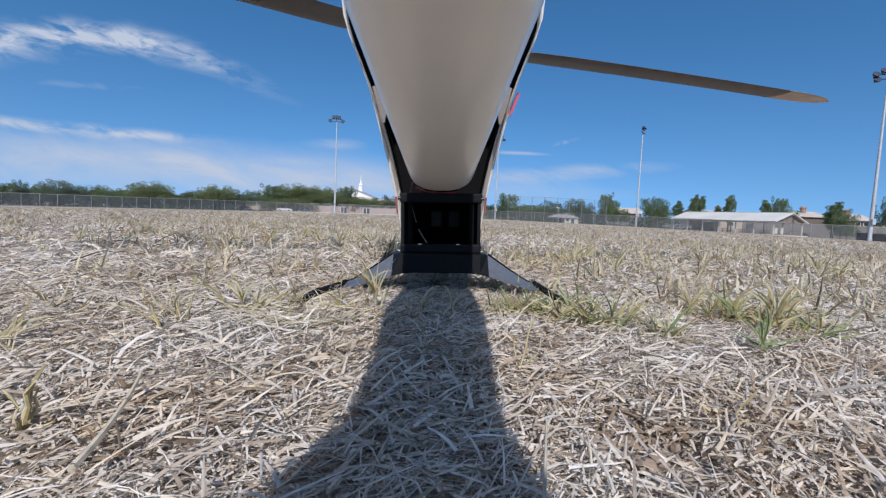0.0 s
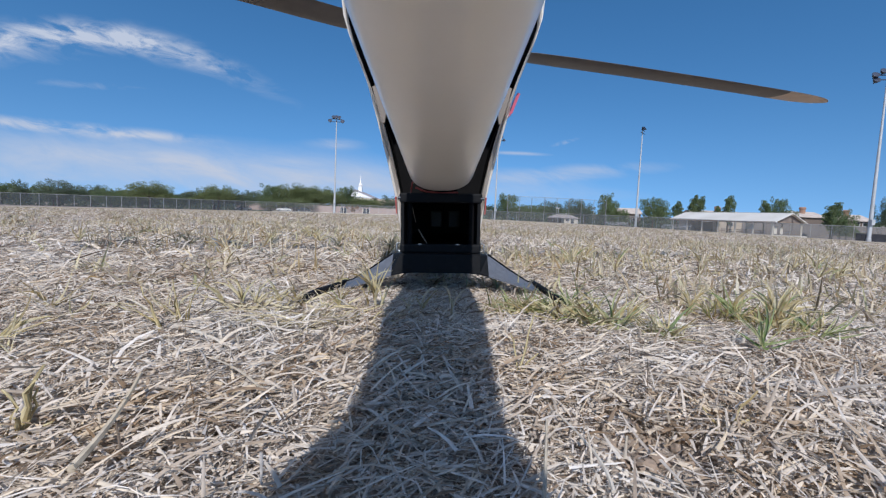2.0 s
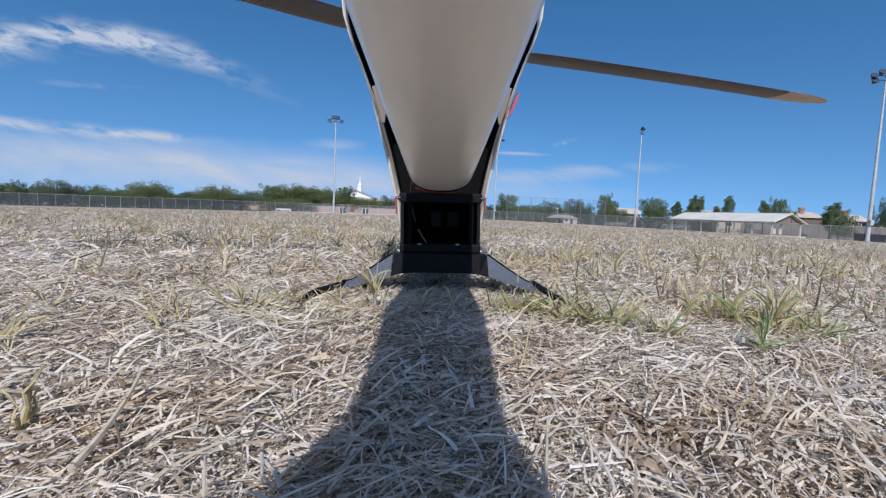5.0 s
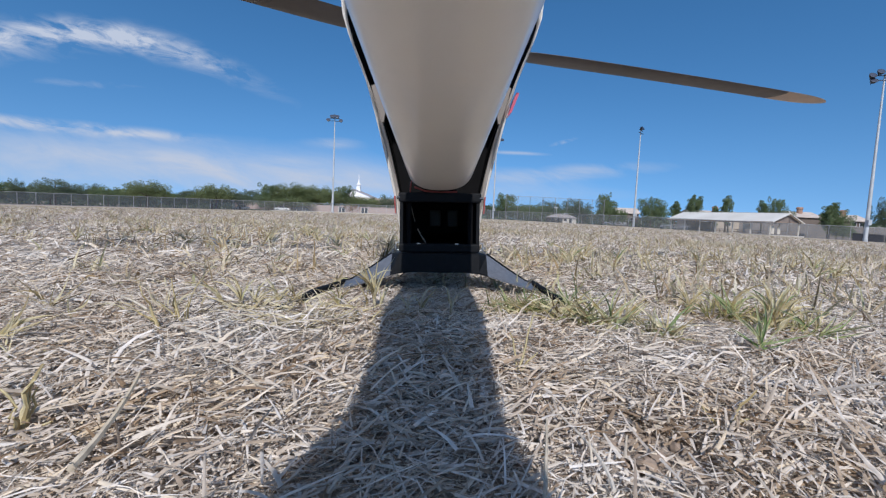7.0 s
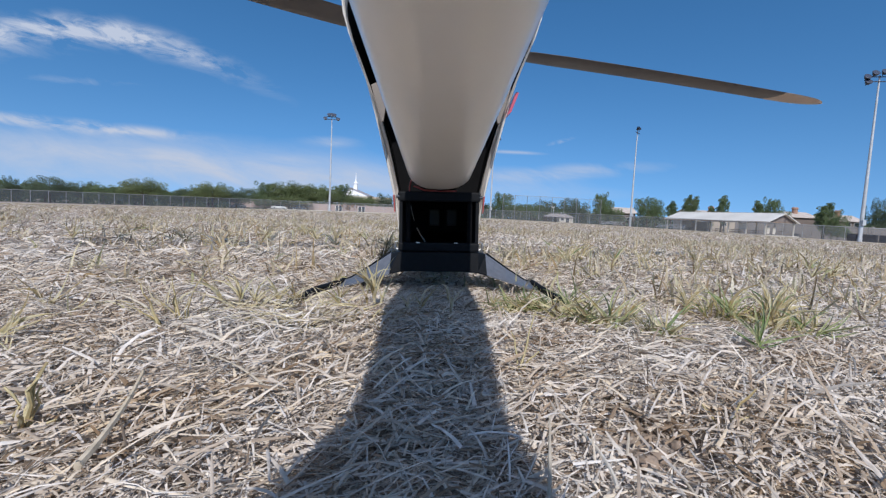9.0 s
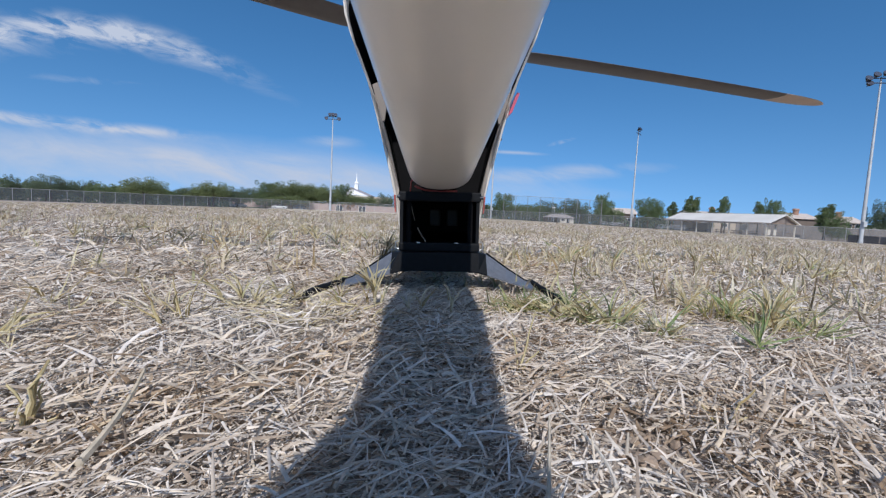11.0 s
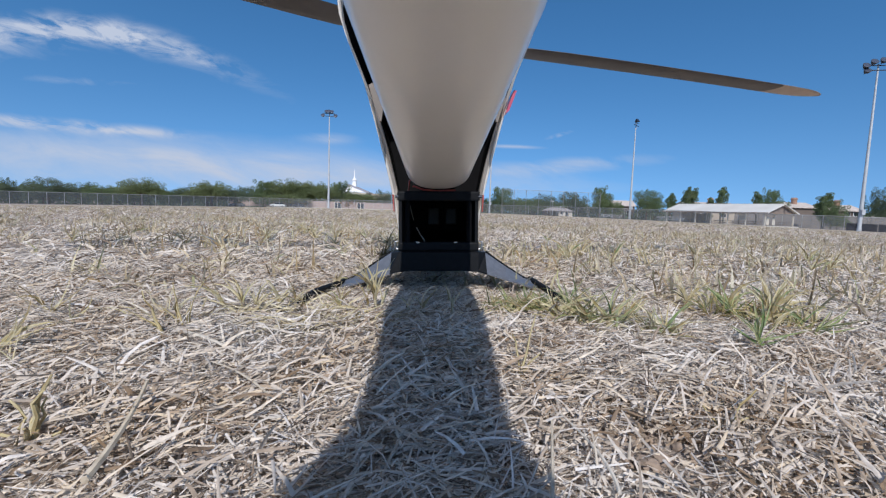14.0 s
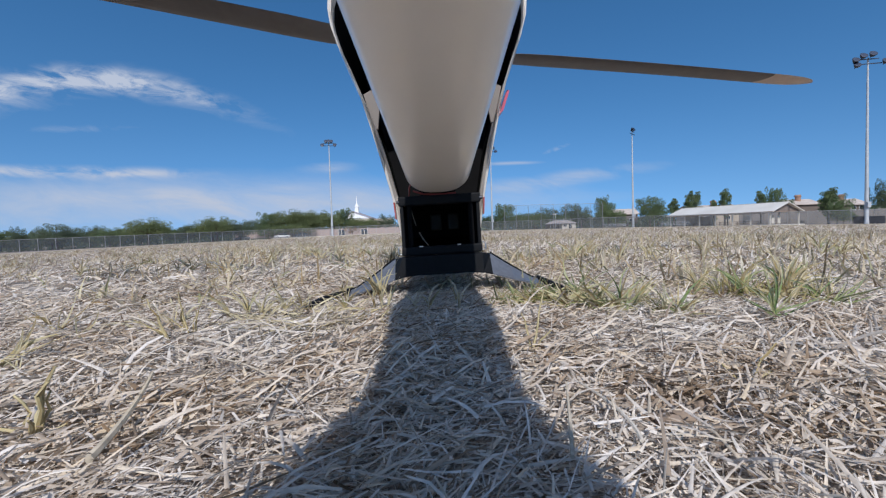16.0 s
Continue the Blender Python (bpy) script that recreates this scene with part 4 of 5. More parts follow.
def pavilion():
    ob = thing("picnic_pavilion", pose(55.5, 105, -0.75, 0, 0, -64.1), "open picnic pavilion with a white metal gable roof on posts", "pavilion")
    long, deep, eave, rise = 22.2, 11.0, 2.95, 1.75
    part("roof", gable_roof(long, deep, eave, rise, 0.5, 0.16), ROOF_WHITE, ob, "sun-bleached white sheet metal roof")
    for x in np.linspace(-0.4, long + 0.4, 24):
        part("seam", box((0.05, 5.85, 0.05), (float(x), 2.6, eave + 0.80), turn=Matrix.Rotation(math.atan2(rise, deep / 2), 4, "X")), ROOF_WHITE, ob)
    part("ridge_cap", box((long + 1.0, 0.4, 0.08), (long / 2, deep / 2, eave + rise + 0.02), 0.02), ROOF_WHITE, ob)
    part("fascia", box((long + 1.0, 0.08, 0.28), (long / 2, -0.52, eave - 0.28), 0.01), FASCIA, ob, "brown eaves board")
    for x in (0.2, long - 0.2):
        part("gable_panel", prism([(0.1, eave - 0.05), (deep / 2, eave + rise - 0.2), (deep - 0.1, eave - 0.05)], 0.1, axis="x", at=(x, 0, 0)), GABLE, ob, "brown boarded gable end")
        part("tie_beam", box((0.25, deep, 0.3), (x, deep / 2, eave - 0.2), 0.02), FASCIA, ob)
    mesh = None
    for x in np.linspace(0.3, long - 0.3, 7):
        for y in (0.2, deep - 0.2):
            post = part("post", box((0.22, 0.22, eave), (0, 0, eave / 2), 0.02), PALE_WALL, ob) if mesh is None else new("post", mesh)
            mesh, post.parent = post.data, ob
            post.matrix_basis = pose(float(x), y, 0)
    part("slab", box((long + 1, deep + 1, 0.3), (long / 2, deep / 2, -0.02), 0.02), PALE_WALL, ob, "concrete floor slab")
    part("store_room", box((3.0, deep - 5.0, 2.5), (2.4, deep / 2 + 1.5, 1.25), 0.02), STUCCO, ob, "plastered store room")
    board = part("notice_board", box((1.7, 0.08, 1.2), (16.0, 3.2, 1.75), 0.01), WHITE_PAINT, ob, "white notice board on two legs")
    for dx in (-0.7, 0.7):
        part("leg", box((0.08, 0.06, 1.3), (16.0 + dx, 3.28, 0.66)), FASCIA, board)
    for y, tall in ((3.0, 1.7), (5.2, 1.5)):
        part("panel", box((0.08, 1.0, tall), (long - 1.2, y, 0.35 + tall / 2), 0.01), PALE_WALL, ob, "pale upright panel")
    part("rail", box((long - 6.0, 0.06, 0.10), (long / 2 + 2.5, deep - 0.3, 0.95)), FASCIA, ob)
    part("rail", box((long - 6.0, 0.06, 0.10), (long / 2 + 2.5, deep - 0.3, 0.45)), FASCIA, ob)
    for k in range(5):
        table = thing("picnic_table", pose(55.5, 105, -0.62, 0, 0, -64.1) @ pose(5.6 + 3.1 * k, 2.0 + (k % 2) * 1.1, 0), "plain picnic table with two benches under the pavilion", "table", "picnic tables under the pavilion")
        part("tabletop", box((2.2, 0.8, 0.06), (0, 0, 0.75), 0.01), FASCIA, table)
        for y in (-0.75, 0.75):
            part("bench", box((2.2, 0.28, 0.05), (0, y, 0.45), 0.01), FASCIA, table)
        for x in (-0.8, 0.8):
            part("leg", box((0.08, 1.7, 0.08), (x, 0, 0.40)), FASCIA, table)
            part("leg", box((0.08, 0.08, 0.75), (x, 0, 0.37)), FASCIA, table)


def house(x, y, turn, long, deep, eave, rise, label, wall=STUCCO, windows=((0.25, 0.5), (0.7, 0.5)), chimney=None):
    base = float(ground_z(x, y)) - 0.1
    ob = thing("house", pose(x, y, base, 0, 0, turn), label, "house")
    part("wall", box((long, deep, eave), (long / 2, deep / 2, eave / 2), 0.02), wall, ob)
    roof = part("roof", gable_roof(long, deep, eave + 0.15, rise, 0.6, 0.22), TILE_ROOF, ob, "weathered tan tile roof")
    for k in (0.12, 0.88):
        part("gable_panel", prism([(0.1, eave), (deep / 2, eave + rise - 0.1), (deep - 0.1, eave)], 0.12, axis="x", at=(long * (0.0 if k < 0.5 else 1.0), 0, 0)), wall, ob)
    for s, h in windows:
        window = part("window", box((1.6, 0.12, 1.2), (long * s, -0.02, eave * h), 0.01), WHITE_PAINT, ob, "white framed window")
        part("pane", box((1.4, 0.06, 1.0), (long * s, -0.07, eave * h)), GLASS_DARK, window)
    if chimney:
        cx, cy = chimney
        stack = part("chimney", tube([(cx, cy, eave), (cx, cy, eave + rise + 0.9)], 0.75, 10), CHIMNEY, ob, "round brown brick chimney")
        part("cap", tube([(cx, cy, eave + rise + 0.9), (cx, cy, eave + rise + 1.1), (cx, cy, eave + rise + 1.5)], [0.95, 0.95, 0.7], 10), CHIMNEY, stack)
    return ob


def chapel():
    ob = thing("chapel", pose(-50.4, 260, 0, 0, 0, 0), "pale church with a white gable and a slender white steeple", "church")
    part("nave", box((15.0, 18, 9.6), (-0.9, 9, 4.8), 0.05), PALE_WALL, ob)
    bm = prism([(-9.4, 9.9), (-3.6, 14.4), (8.2, 9.9), (8.2, 9.1), (-3.6, 13.4), (-9.4, 9.1)], 19, at=(0, 9, 0))
    part("roof", bm, material("slate_roof", (0.30, 0.29, 0.33), 0.8, 0, 0.1, 3.0, 0.1), ob, "grey pitched roof")
    part("gable_panel", prism([(-7.8, 9.7), (-3.6, 13.2), (6.4, 9.7)], 0.3, at=(0, -0.2, 0)), WHITE_PAINT, ob, "white gable front")
    steeple = part("steeple", box((2.3, 2.3, 3.6), (-1.2, 3.0, 13.9), 0.05), WHITE_PAINT, ob, "white steeple")
    part("belfry", tube([(-1.2, 3.0, 15.6), (-1.2, 3.0, 17.0)], [1.1, 1.1], 8), WHITE_PAINT, steeple)
    part("cornice", tube([(-1.2, 3.0, 16.8), (-1.2, 3.0, 17.1), (-1.2, 3.0, 17.7)], [1.5, 1.5, 0.95], 8), WHITE_PAINT, steeple)
    part("spire", tube([(-1.2, 3.0, 17.6), (-1.2, 3.0, 18.6), (-1.2, 3.0, 20.0), (-1.2, 3.0, 23.4)], [0.9, 0.50, 0.30, 0.07], 8), WHITE_PAINT, steeple)
    hall = thing("church_hall", pose(-39.5, 268, 0), "low beige hall with a flat roof beside the church", "building")
    part("wall", box((16, 12, 9.0), (0, 6, 4.5), 0.05), STUCCO, hall)
    part("parapet", box((16.4, 12.4, 0.5), (0, 6, 9.2), 0.05), STUCCO, hall)
    part("door", box((2.0, 0.2, 2.4), (4, -0.05, 1.2), 0.02), GLASS_DARK, hall)


def field_hut():
    ob = thing("field_hut", pose(40.3, 146, -0.25), "small pale hut with a low grey-brown hipped roof", "hut")
    bm = bmesh.new()
    low = [bm.verts.new(p) for p in ((-5.0, -2.6, 1.75), (5.0, -2.6, 1.75), (5.0, 2.6, 1.75), (-5.0, 2.6, 1.75))]
    top = [bm.verts.new(p) for p in ((-2.4, 0, 2.95), (2.4, 0, 2.95))]
    for f in ((low[0], low[1], top[1], top[0]), (low[1], low[2], top[1]), (low[2], low[3], top[0], top[1]), (low[3], low[0], top[0]), (low[3], low[2], low[1], low[0])):
        bm.faces.new(f)
    part("roof", bm, material("grey_shingle", (0.42, 0.37, 0.35), 0.9, 0, 0.12, 5.0, 0.15, blotch=0.8), ob, "weathered grey-brown shingle roof")
    part("wall", box((4.6, 4.2, 1.8), (2.2, 0, 0.9), 0.02), PALE_WALL, ob)
    part("door", box((0.9, 0.1, 1.5), (2.6, -2.12, 0.78), 0.01), GLASS_DARK, ob)
    part("hatch", box((1.0, 0.1, 0.7), (0.9, -2.12, 1.1), 0.01), GLASS_DARK, ob)
    for x in (-4.6, -2.4):
        part("post", box((0.16, 0.16, 1.8), (x, -2.2, 0.9)), FASCIA, ob)
    part("back_wall", box((4.6, 0.15, 1.8), (-2.4, 2.0, 0.9)), GABLE, ob)
    part("vent", tube([(1.0, 0, 2.9), (1.0, 0, 3.5)], 0.22, 10), GALVANISED, ob)
    lamp = thing("lamp_post", pose(37.0, 140, -0.2), "short pale lamp post beside the hut", "lamp post")
    part("shaft", tube([(0, 0, -0.1), (0, 0, 4.8)], 0.09, 8), GALVANISED, lamp)
    part("head", box((1.1, 0.35, 0.2), (-0.3, 0, 4.8), 0.05), WHITE_PAINT, lamp)


def bleacher(x, y, turn):
    ob = thing("bleacher", pose(x, y, float(ground_z(x, y)), 0, 0, turn), "low aluminium spectator bench behind the fence", "bench")
    for k in range(3):
        part("seat", box((6.0, 0.3, 0.06), (0, 0.65 * k, 0.45 + 0.33 * k), 0.01), ALUMINIUM, ob)
        part("footboard", box((6.0, 0.28, 0.05), (0, 0.65 * k + 0.33, 0.20 + 0.33 * k), 0.01), ALUMINIUM, ob)
    for px in (-2.6, 0, 2.6):
        part("frame", prism([(0, 0), (1.6, 0), (1.6, 1.1), (0, 0.42)], 0.06, axis="x", at=(px, 0, 0)), LAMP_METAL, ob)


def car(x, y, turn, paint, label):
    ob = thing("car", pose(x, y, float(ground_z(x, y)), 0, 0, turn), label, "car", "cars parked behind the fence")
    profile = [(-2.25, 0.35), (-2.3, 0.75), (-2.1, 0.92), (-1.0, 1.0), (1.5, 1.02), (2.2, 0.92), (2.3, 0.6), (2.2, 0.35)]
    bm = prism(profile, 1.75)
    bmesh.ops.bevel(bm, geom=list(bm.edges), offset=0.06, segments=2, affect="EDGES")
    part("body", bm, paint, ob)
    cabin = part("cabin", prism([(-1.2, 0.99), (-0.55, 1.46), (0.9, 1.48), (1.7, 1.01)], 1.5), GLASS_DARK, ob, "dark tinted glasshouse")
    part("roof_panel", box((1.5, 1.4, 0.05), (0.18, 0, 1.49), 0.02), paint, cabin)
    for wx in (-1.4, 1.4):
        for wy in (-0.82, 0.82):
            wheel = part("wheel", tube([(wx, wy - 0.1, 0.33), (wx, wy + 0.1, 0.33)], 0.33, 14), RUBBER, ob)
            part("rim", tube([(wx, wy - 0.11, 0.33), (wx, wy + 0.11, 0.33)], 0.2, 10), STEEL, wheel)


pavilion()
house(106.8, 131, 0, 8.5, 9, 6.3, 1.5, "two-storey brown stucco house with a tile roof and chimney", wall=SHADED_BROWN_STUCCO, chimney=(4.2, 3.0))
house(120.0, 131, 0, 10, 9, 6.0, 1.7, "brown stucco house with a tile roof and a round chimney", wall=SHADED_BROWN_STUCCO, windows=((0.55, 0.8), (0.8, 0.8)), chimney=(4.6, 3.0))
house(78, 133, 0, 15, 10, 5.0, 1.5, "tan house mostly hidden behind the pavilion roof", chimney=(8.5, 4.0))
lot = part("parking_lot", box((44, 14, 0.16), (0, 0, 0), 0.02), PALE_WALL, at=pose(-30, 137.5, -0.13, 0, -0.66, 2))
tagged(lot, "pale concrete parking strip behind the low fence", "pavement", kind="structure")
house(69.5, 171, -8, 8, 10, 5.4, 2.0, "brown house with a pale roof far behind the trees", wall=SHADED_BROWN_STUCCO, windows=((0.3, 0.55), (0.7, 0.55)))
chapel()
field_hut()
bleacher(53.0, 98.5, -42)
bleacher(50.0, 124.0, -20)
low_wall = thing("garden_wall", pose(-31, 142.7, -0.28), "long low pinkish brick wall behind the parked cars", "wall", kind="structure")
for k in range(-4, 9):
    part("panel", box((4.3, 0.25, 2.3), (4.4 * (k - 4), 0, 1.15), 0.02), PINK_BRICK, low_wall)
    part("pier", box((0.5, 0.5, 2.5), (4.4 * (k - 4) - 2.2, 0, 1.25), 0.02), PINK_BRICK, low_wall)
car(-50, 135, 4, CAR_WHITE, "white saloon car parked behind the low fence")
car(-44.6, 137, -5, CAR_DARK, "dark saloon car parked behind the low fence")
car(-62, 133, 10, CAR_WHITE, "white car half hidden by the screened fence")
for x in (-33.3, -25.8):
    gate = thing("wall_gate", pose(x, 142.45, -0.28), "dark double gate with white posts in the pinkish brick wall", "gate", "gates in the brick wall")
    part("leaf", box((1.0, 0.06, 1.9), (-0.52, 0, 1.05), 0.01), CAR_DARK, gate)
    part("leaf", box((1.0, 0.06, 1.9), (0.52, 0, 1.05), 0.01), CAR_DARK, gate)
    for dx in (-1.1, 0.0, 1.1):
        part("post", box((0.17, 0.14, 2.1), (dx, -0.04, 1.05), 0.01), PALE_WALL, gate)


def block_wall():
    wall = thing("block_wall", pose(77, 111, -1.6, 0, 0, -38), "long grey-tan block wall in front of the houses", "wall", kind="structure")
    mesh = cap = None
    for k in range(13):
        panel = part("panel", box((4.9, 0.2, 3.7), (2.45, 0, 1.85), 0.01), BLOCK, wall) if mesh is None else new("panel", mesh)
        pier = part("pier", box((0.4, 0.4, 3.9), (0, 0, 1.95), 0.02), BLOCK, wall) if cap is None else new("pier", cap)
        mesh, cap = panel.data, pier.data
        for ob in (panel, pier):
            ob.parent = wall
            ob.matrix_basis = pose(5.1 * k, 0, 0)


block_wall()


# ---- grass and straw ----
def litter(name, layers, mat, label, behind=False):
    """Bleached cuttings lying in a tangled mat, layer by layer."""
    verts, quads, start = [], [], 0
    for count, near, far, long, wide, lift, steps, fold in layers:
        p = scatter(count, near, far, 0.0 if behind else 0.72)
        if behind:
            p = p[np.abs(np.arctan2(p[:, 0], p[:, 1])) > 0.9]
            count = len(p)
        patch = np.sin(p[:, 0] * 5.1 + 1.0) * np.sin(p[:, 1] * 4.3 + 0.5) + 0.6 * np.sin(p[:, 0] * 13 - p[:, 1] * 11)
        reach = np.hypot(p[:, 0], p[:, 1])
        thin = np.clip((reach - 0.55 * far) / (0.45 * far), 0, 1) if far > 1 else np.zeros(count)
        p = p[(rng.uniform(-1.7, 1.25, count) < patch + 0.62) & (rng.uniform(0, 1, count) > thin)]
        bare = np.minimum(np.hypot(p[:, 0] - 0.078, p[:, 1] - 0.150) / 0.022, np.hypot(p[:, 0] - 0.205, p[:, 1] - 0.160) / 0.030)
        p = p[(bare > 1) | (rng.uniform(0, 1, len(p)) < 0.22)]
        n = len(p)
        z = ground_z(p[:, 0], p[:, 1]) + rng.uniform(0, 1, n) ** 1.7 * lift * np.where((np.abs(p[:, 0]) < 0.15) & (np.abs(p[:, 1] - 0.45) < 0.09), 0.32, 1.0)
        flow = 0.6 * np.sin(6 * p[:, 0] + 1) * np.cos(5 * p[:, 1]) + 0.45 * np.sin(17 * p[:, 0] - 11 * p[:, 1]) + 0.3
        heading = np.where(rng.uniform(0, 1, n) < 0.38, flow + rng.normal(0, 0.6, n), rng.uniform(0, 2 * np.pi, n))
        fade = np.clip(np.hypot(p[:, 0], p[:, 1]) / 0.2, 0.68, 1.0)
        length = rng.uniform(*long, n) * np.where(rng.uniform(0, 1, n) < 0.05, 1.6, 1.0)
        base = np.stack([p[:, 0] - np.cos(heading) * length / 2, p[:, 1] - np.sin(heading) * length / 2, z], 1)
        bend = rng.normal(0.08, 0.45, n)
        v, q = ribbons(base, heading, rng.normal(0.04, 0.07 if behind else 0.22, n) + bend / 2, length, rng.uniform(*wide, n) * fade, bend, 0.40, rng.normal(0, 0.6, n), steps, fold)
        verts.append(v)
        quads.append(q + start)
        start += len(v)
    tagged(quad_mesh(name, np.concatenate(verts), np.concatenate(quads), mat), label, "straw", kind="stuff")


def stubble(name, rings, mat, label, patchy=1.3):
    """Short upright tufts of grass over the field, ring by ring."""
    verts, quads, start = [], [], 0
    for count, near, far, blades, high, wide in rings:
        spots = scatter(count * 2, near, far)
        patch = np.sin(spots[:, 0] * 3.7 + 0.6) * np.sin(spots[:, 1] * 2.9) + 0.8 * np.sin(spots[:, 0] * 9.1 + spots[:, 1] * 7.3)
        count = min(count, int((keep := rng.uniform(-patchy, patchy, 2 * count) < patch).sum()))
        c = np.repeat(spots[keep][:count], blades, 0)
        n = len(c)
        size = np.repeat(rng.uniform(0.5, 1.25, count), blades)
        p = c + rng.normal(0, 1, (n, 2)) * (0.011 + 0.5 * np.mean(wide))
        base = np.stack([p[:, 0], p[:, 1], ground_z(p[:, 0], p[:, 1]) + 0.001], 1)
        v, q = ribbons(base, rng.uniform(0, 2 * np.pi, n), rng.normal(1.0, 0.45, n), rng.uniform(*high, n) * size, rng.uniform(*wide, n), rng.normal(0.75, 0.8, n), 0.18, rng.normal(0, 0.8, n), 4)
        verts.append(v)
        quads.append(q + start)
        start += len(v)
    tagged(quad_mesh(name, np.concatenate(verts), np.concatenate(quads), mat), label, "grass", kind="stuff")


BLADES = {}


def blade_mesh(kind, mat):
    """One of a few shared blade shapes, one metre long along its rise."""
    key = (kind, mat.name)
    if key not in BLADES:
        r = np.random.default_rng(100 + kind)
        v, q = ribbons(np.zeros((1, 3)), np.zeros(1), np.array([1.42 - 0.15 * kind]), np.ones(1), np.array([0.052 + 0.010 * (kind % 3)]), np.array([0.45 + 0.36 * kind]), 0.10, r.normal(0, 0.4, 1), 6, 0.5)
        me = bpy.data.meshes.new("blade")
        me.from_pydata(v.tolist(), [], q.tolist())
        me.materials.append(mat)
        BLADES[key] = me
    return BLADES[key]


def grass_tuft(x, y, blades, high, spread, mat, label, stout=1.0):
    """A tuft whose blades spring from one crown."""
    r = random.Random(int(x * 7919 + y * 104729))
    ob = thing("grass_tuft", pose(x, y, float(ground_z(x, y)) + 0.001), label, "grass", "grass tufts round the skids")
    for k in range(blades):
        b = new("blade", blade_mesh(r.randrange(6), mat))
        b.parent = ob
        s = high * r.uniform(0.55, 1.15)
        b.matrix_basis = pose(r.gauss(0, spread), r.gauss(0, spread), 0, 0, 0, r.uniform(0, 360)) @ Matrix.Diagonal((s, s * stout, s, 1))
    return ob


litter("straw_litter", [(34000, 0.04, 0.5, (0.005, 0.020), (0.0005, 0.0012), 0.0105, 3, 0.0), (62000, 0.07, 0.85, (0.007, 0.024), (0.0010, 0.0021), 0.0110, 3, 0.5), (52000, 0.05, 0.7, (0.003, 0.009), (0.0009, 0.0021), 0.010, 2, 0.4), (90000, 0.05, 0.50, (0.0015, 0.0055), (0.0006, 0.0017), 0.0095, 1, 0.0), (125000, 0.70, 2.8, (0.012, 0.036), (0.0016, 0.0034), 0.015, 2, 0.0)], STRAW,
       "tangled mat of bleached grey and tan straw cuttings on dry soil")
# unseen straw, laid flat and dense to bounce sunlight onto the boom's underside
litter("side_straw", [(150000, 0.05, 0.9, (0.012, 0.036), (0.0016, 0.0030), 0.005, 1, 0.0), (120000, 0.8, 2.2, (0.015, 0.045), (0.002, 0.004), 0.005, 1, 0.0)], STRAW,
       "bleached straw cuttings beside and behind the helicopter", behind=True)
litter("far_straw", [(240000, 1.5, 9.0, (0.012, 0.045), (0.0013, 0.0030), 0.012, 1, 0.0), (190000, 5.0, 30.0, (0.03, 0.09), (0.004, 0.009), 0.014, 1, 0.0)], FAR_STRAW,
       "weathered tan and grey straw cuttings over the open field")
stubble("stubble", ((300, 0.50, 1.3, 10, (0.018, 0.046), (0.0022, 0.0046)), (2300, 0.9, 3.4, 9, (0.018, 0.050), (0.0026, 0.0054)), (9500, 3.2, 15.0, 6, (0.018, 0.040), (0.004, 0.008)), (9000, 15.0, 62.0, 5, (0.026, 0.055), (0.009, 0.018))), STUBBLE, "short upright stubble of dry and half-green grass")
stubble("field_weeds", ((60, 1.0, 3.0, 12, (0.016, 0.040), (0.0025, 0.0045)), (900, 3.0, 12.0, 12, (0.018, 0.040), (0.004, 0.007)), (2400, 12.0, 45.0, 12, (0.026, 0.05), (0.008, 0.016))), FIELD_WEED, "dull olive-brown weeds scattered over the dry field", 1.0)
MIXED, STALK = (GREEN_BLADE, DRY_BLADE, DRY_BLADE), (DRY_BLADE, STUBBLE)


def arch_mesh(kind, mat):
    """One of a few shared arching leaves, one metre long, bending towards x, turned half to the side."""
    key = ("arch", kind, mat.name)
    if key not in BLADES:
        v, q = ribbons(np.zeros((1, 3)), np.zeros(1), np.array([1.52]), np.ones(1), np.array([0.056 + 0.016 * (kind % 3)]), np.array([0.15 + 0.24 * kind]), 0.05, np.array([0.75 + 0.16 * kind]), 7, 0.4)
        me = bpy.data.meshes.new("blade")
        me.from_pydata(v.tolist(), [], q.tolist())
        me.materials.append(mat)
        BLADES[key] = me
    return BLADES[key]


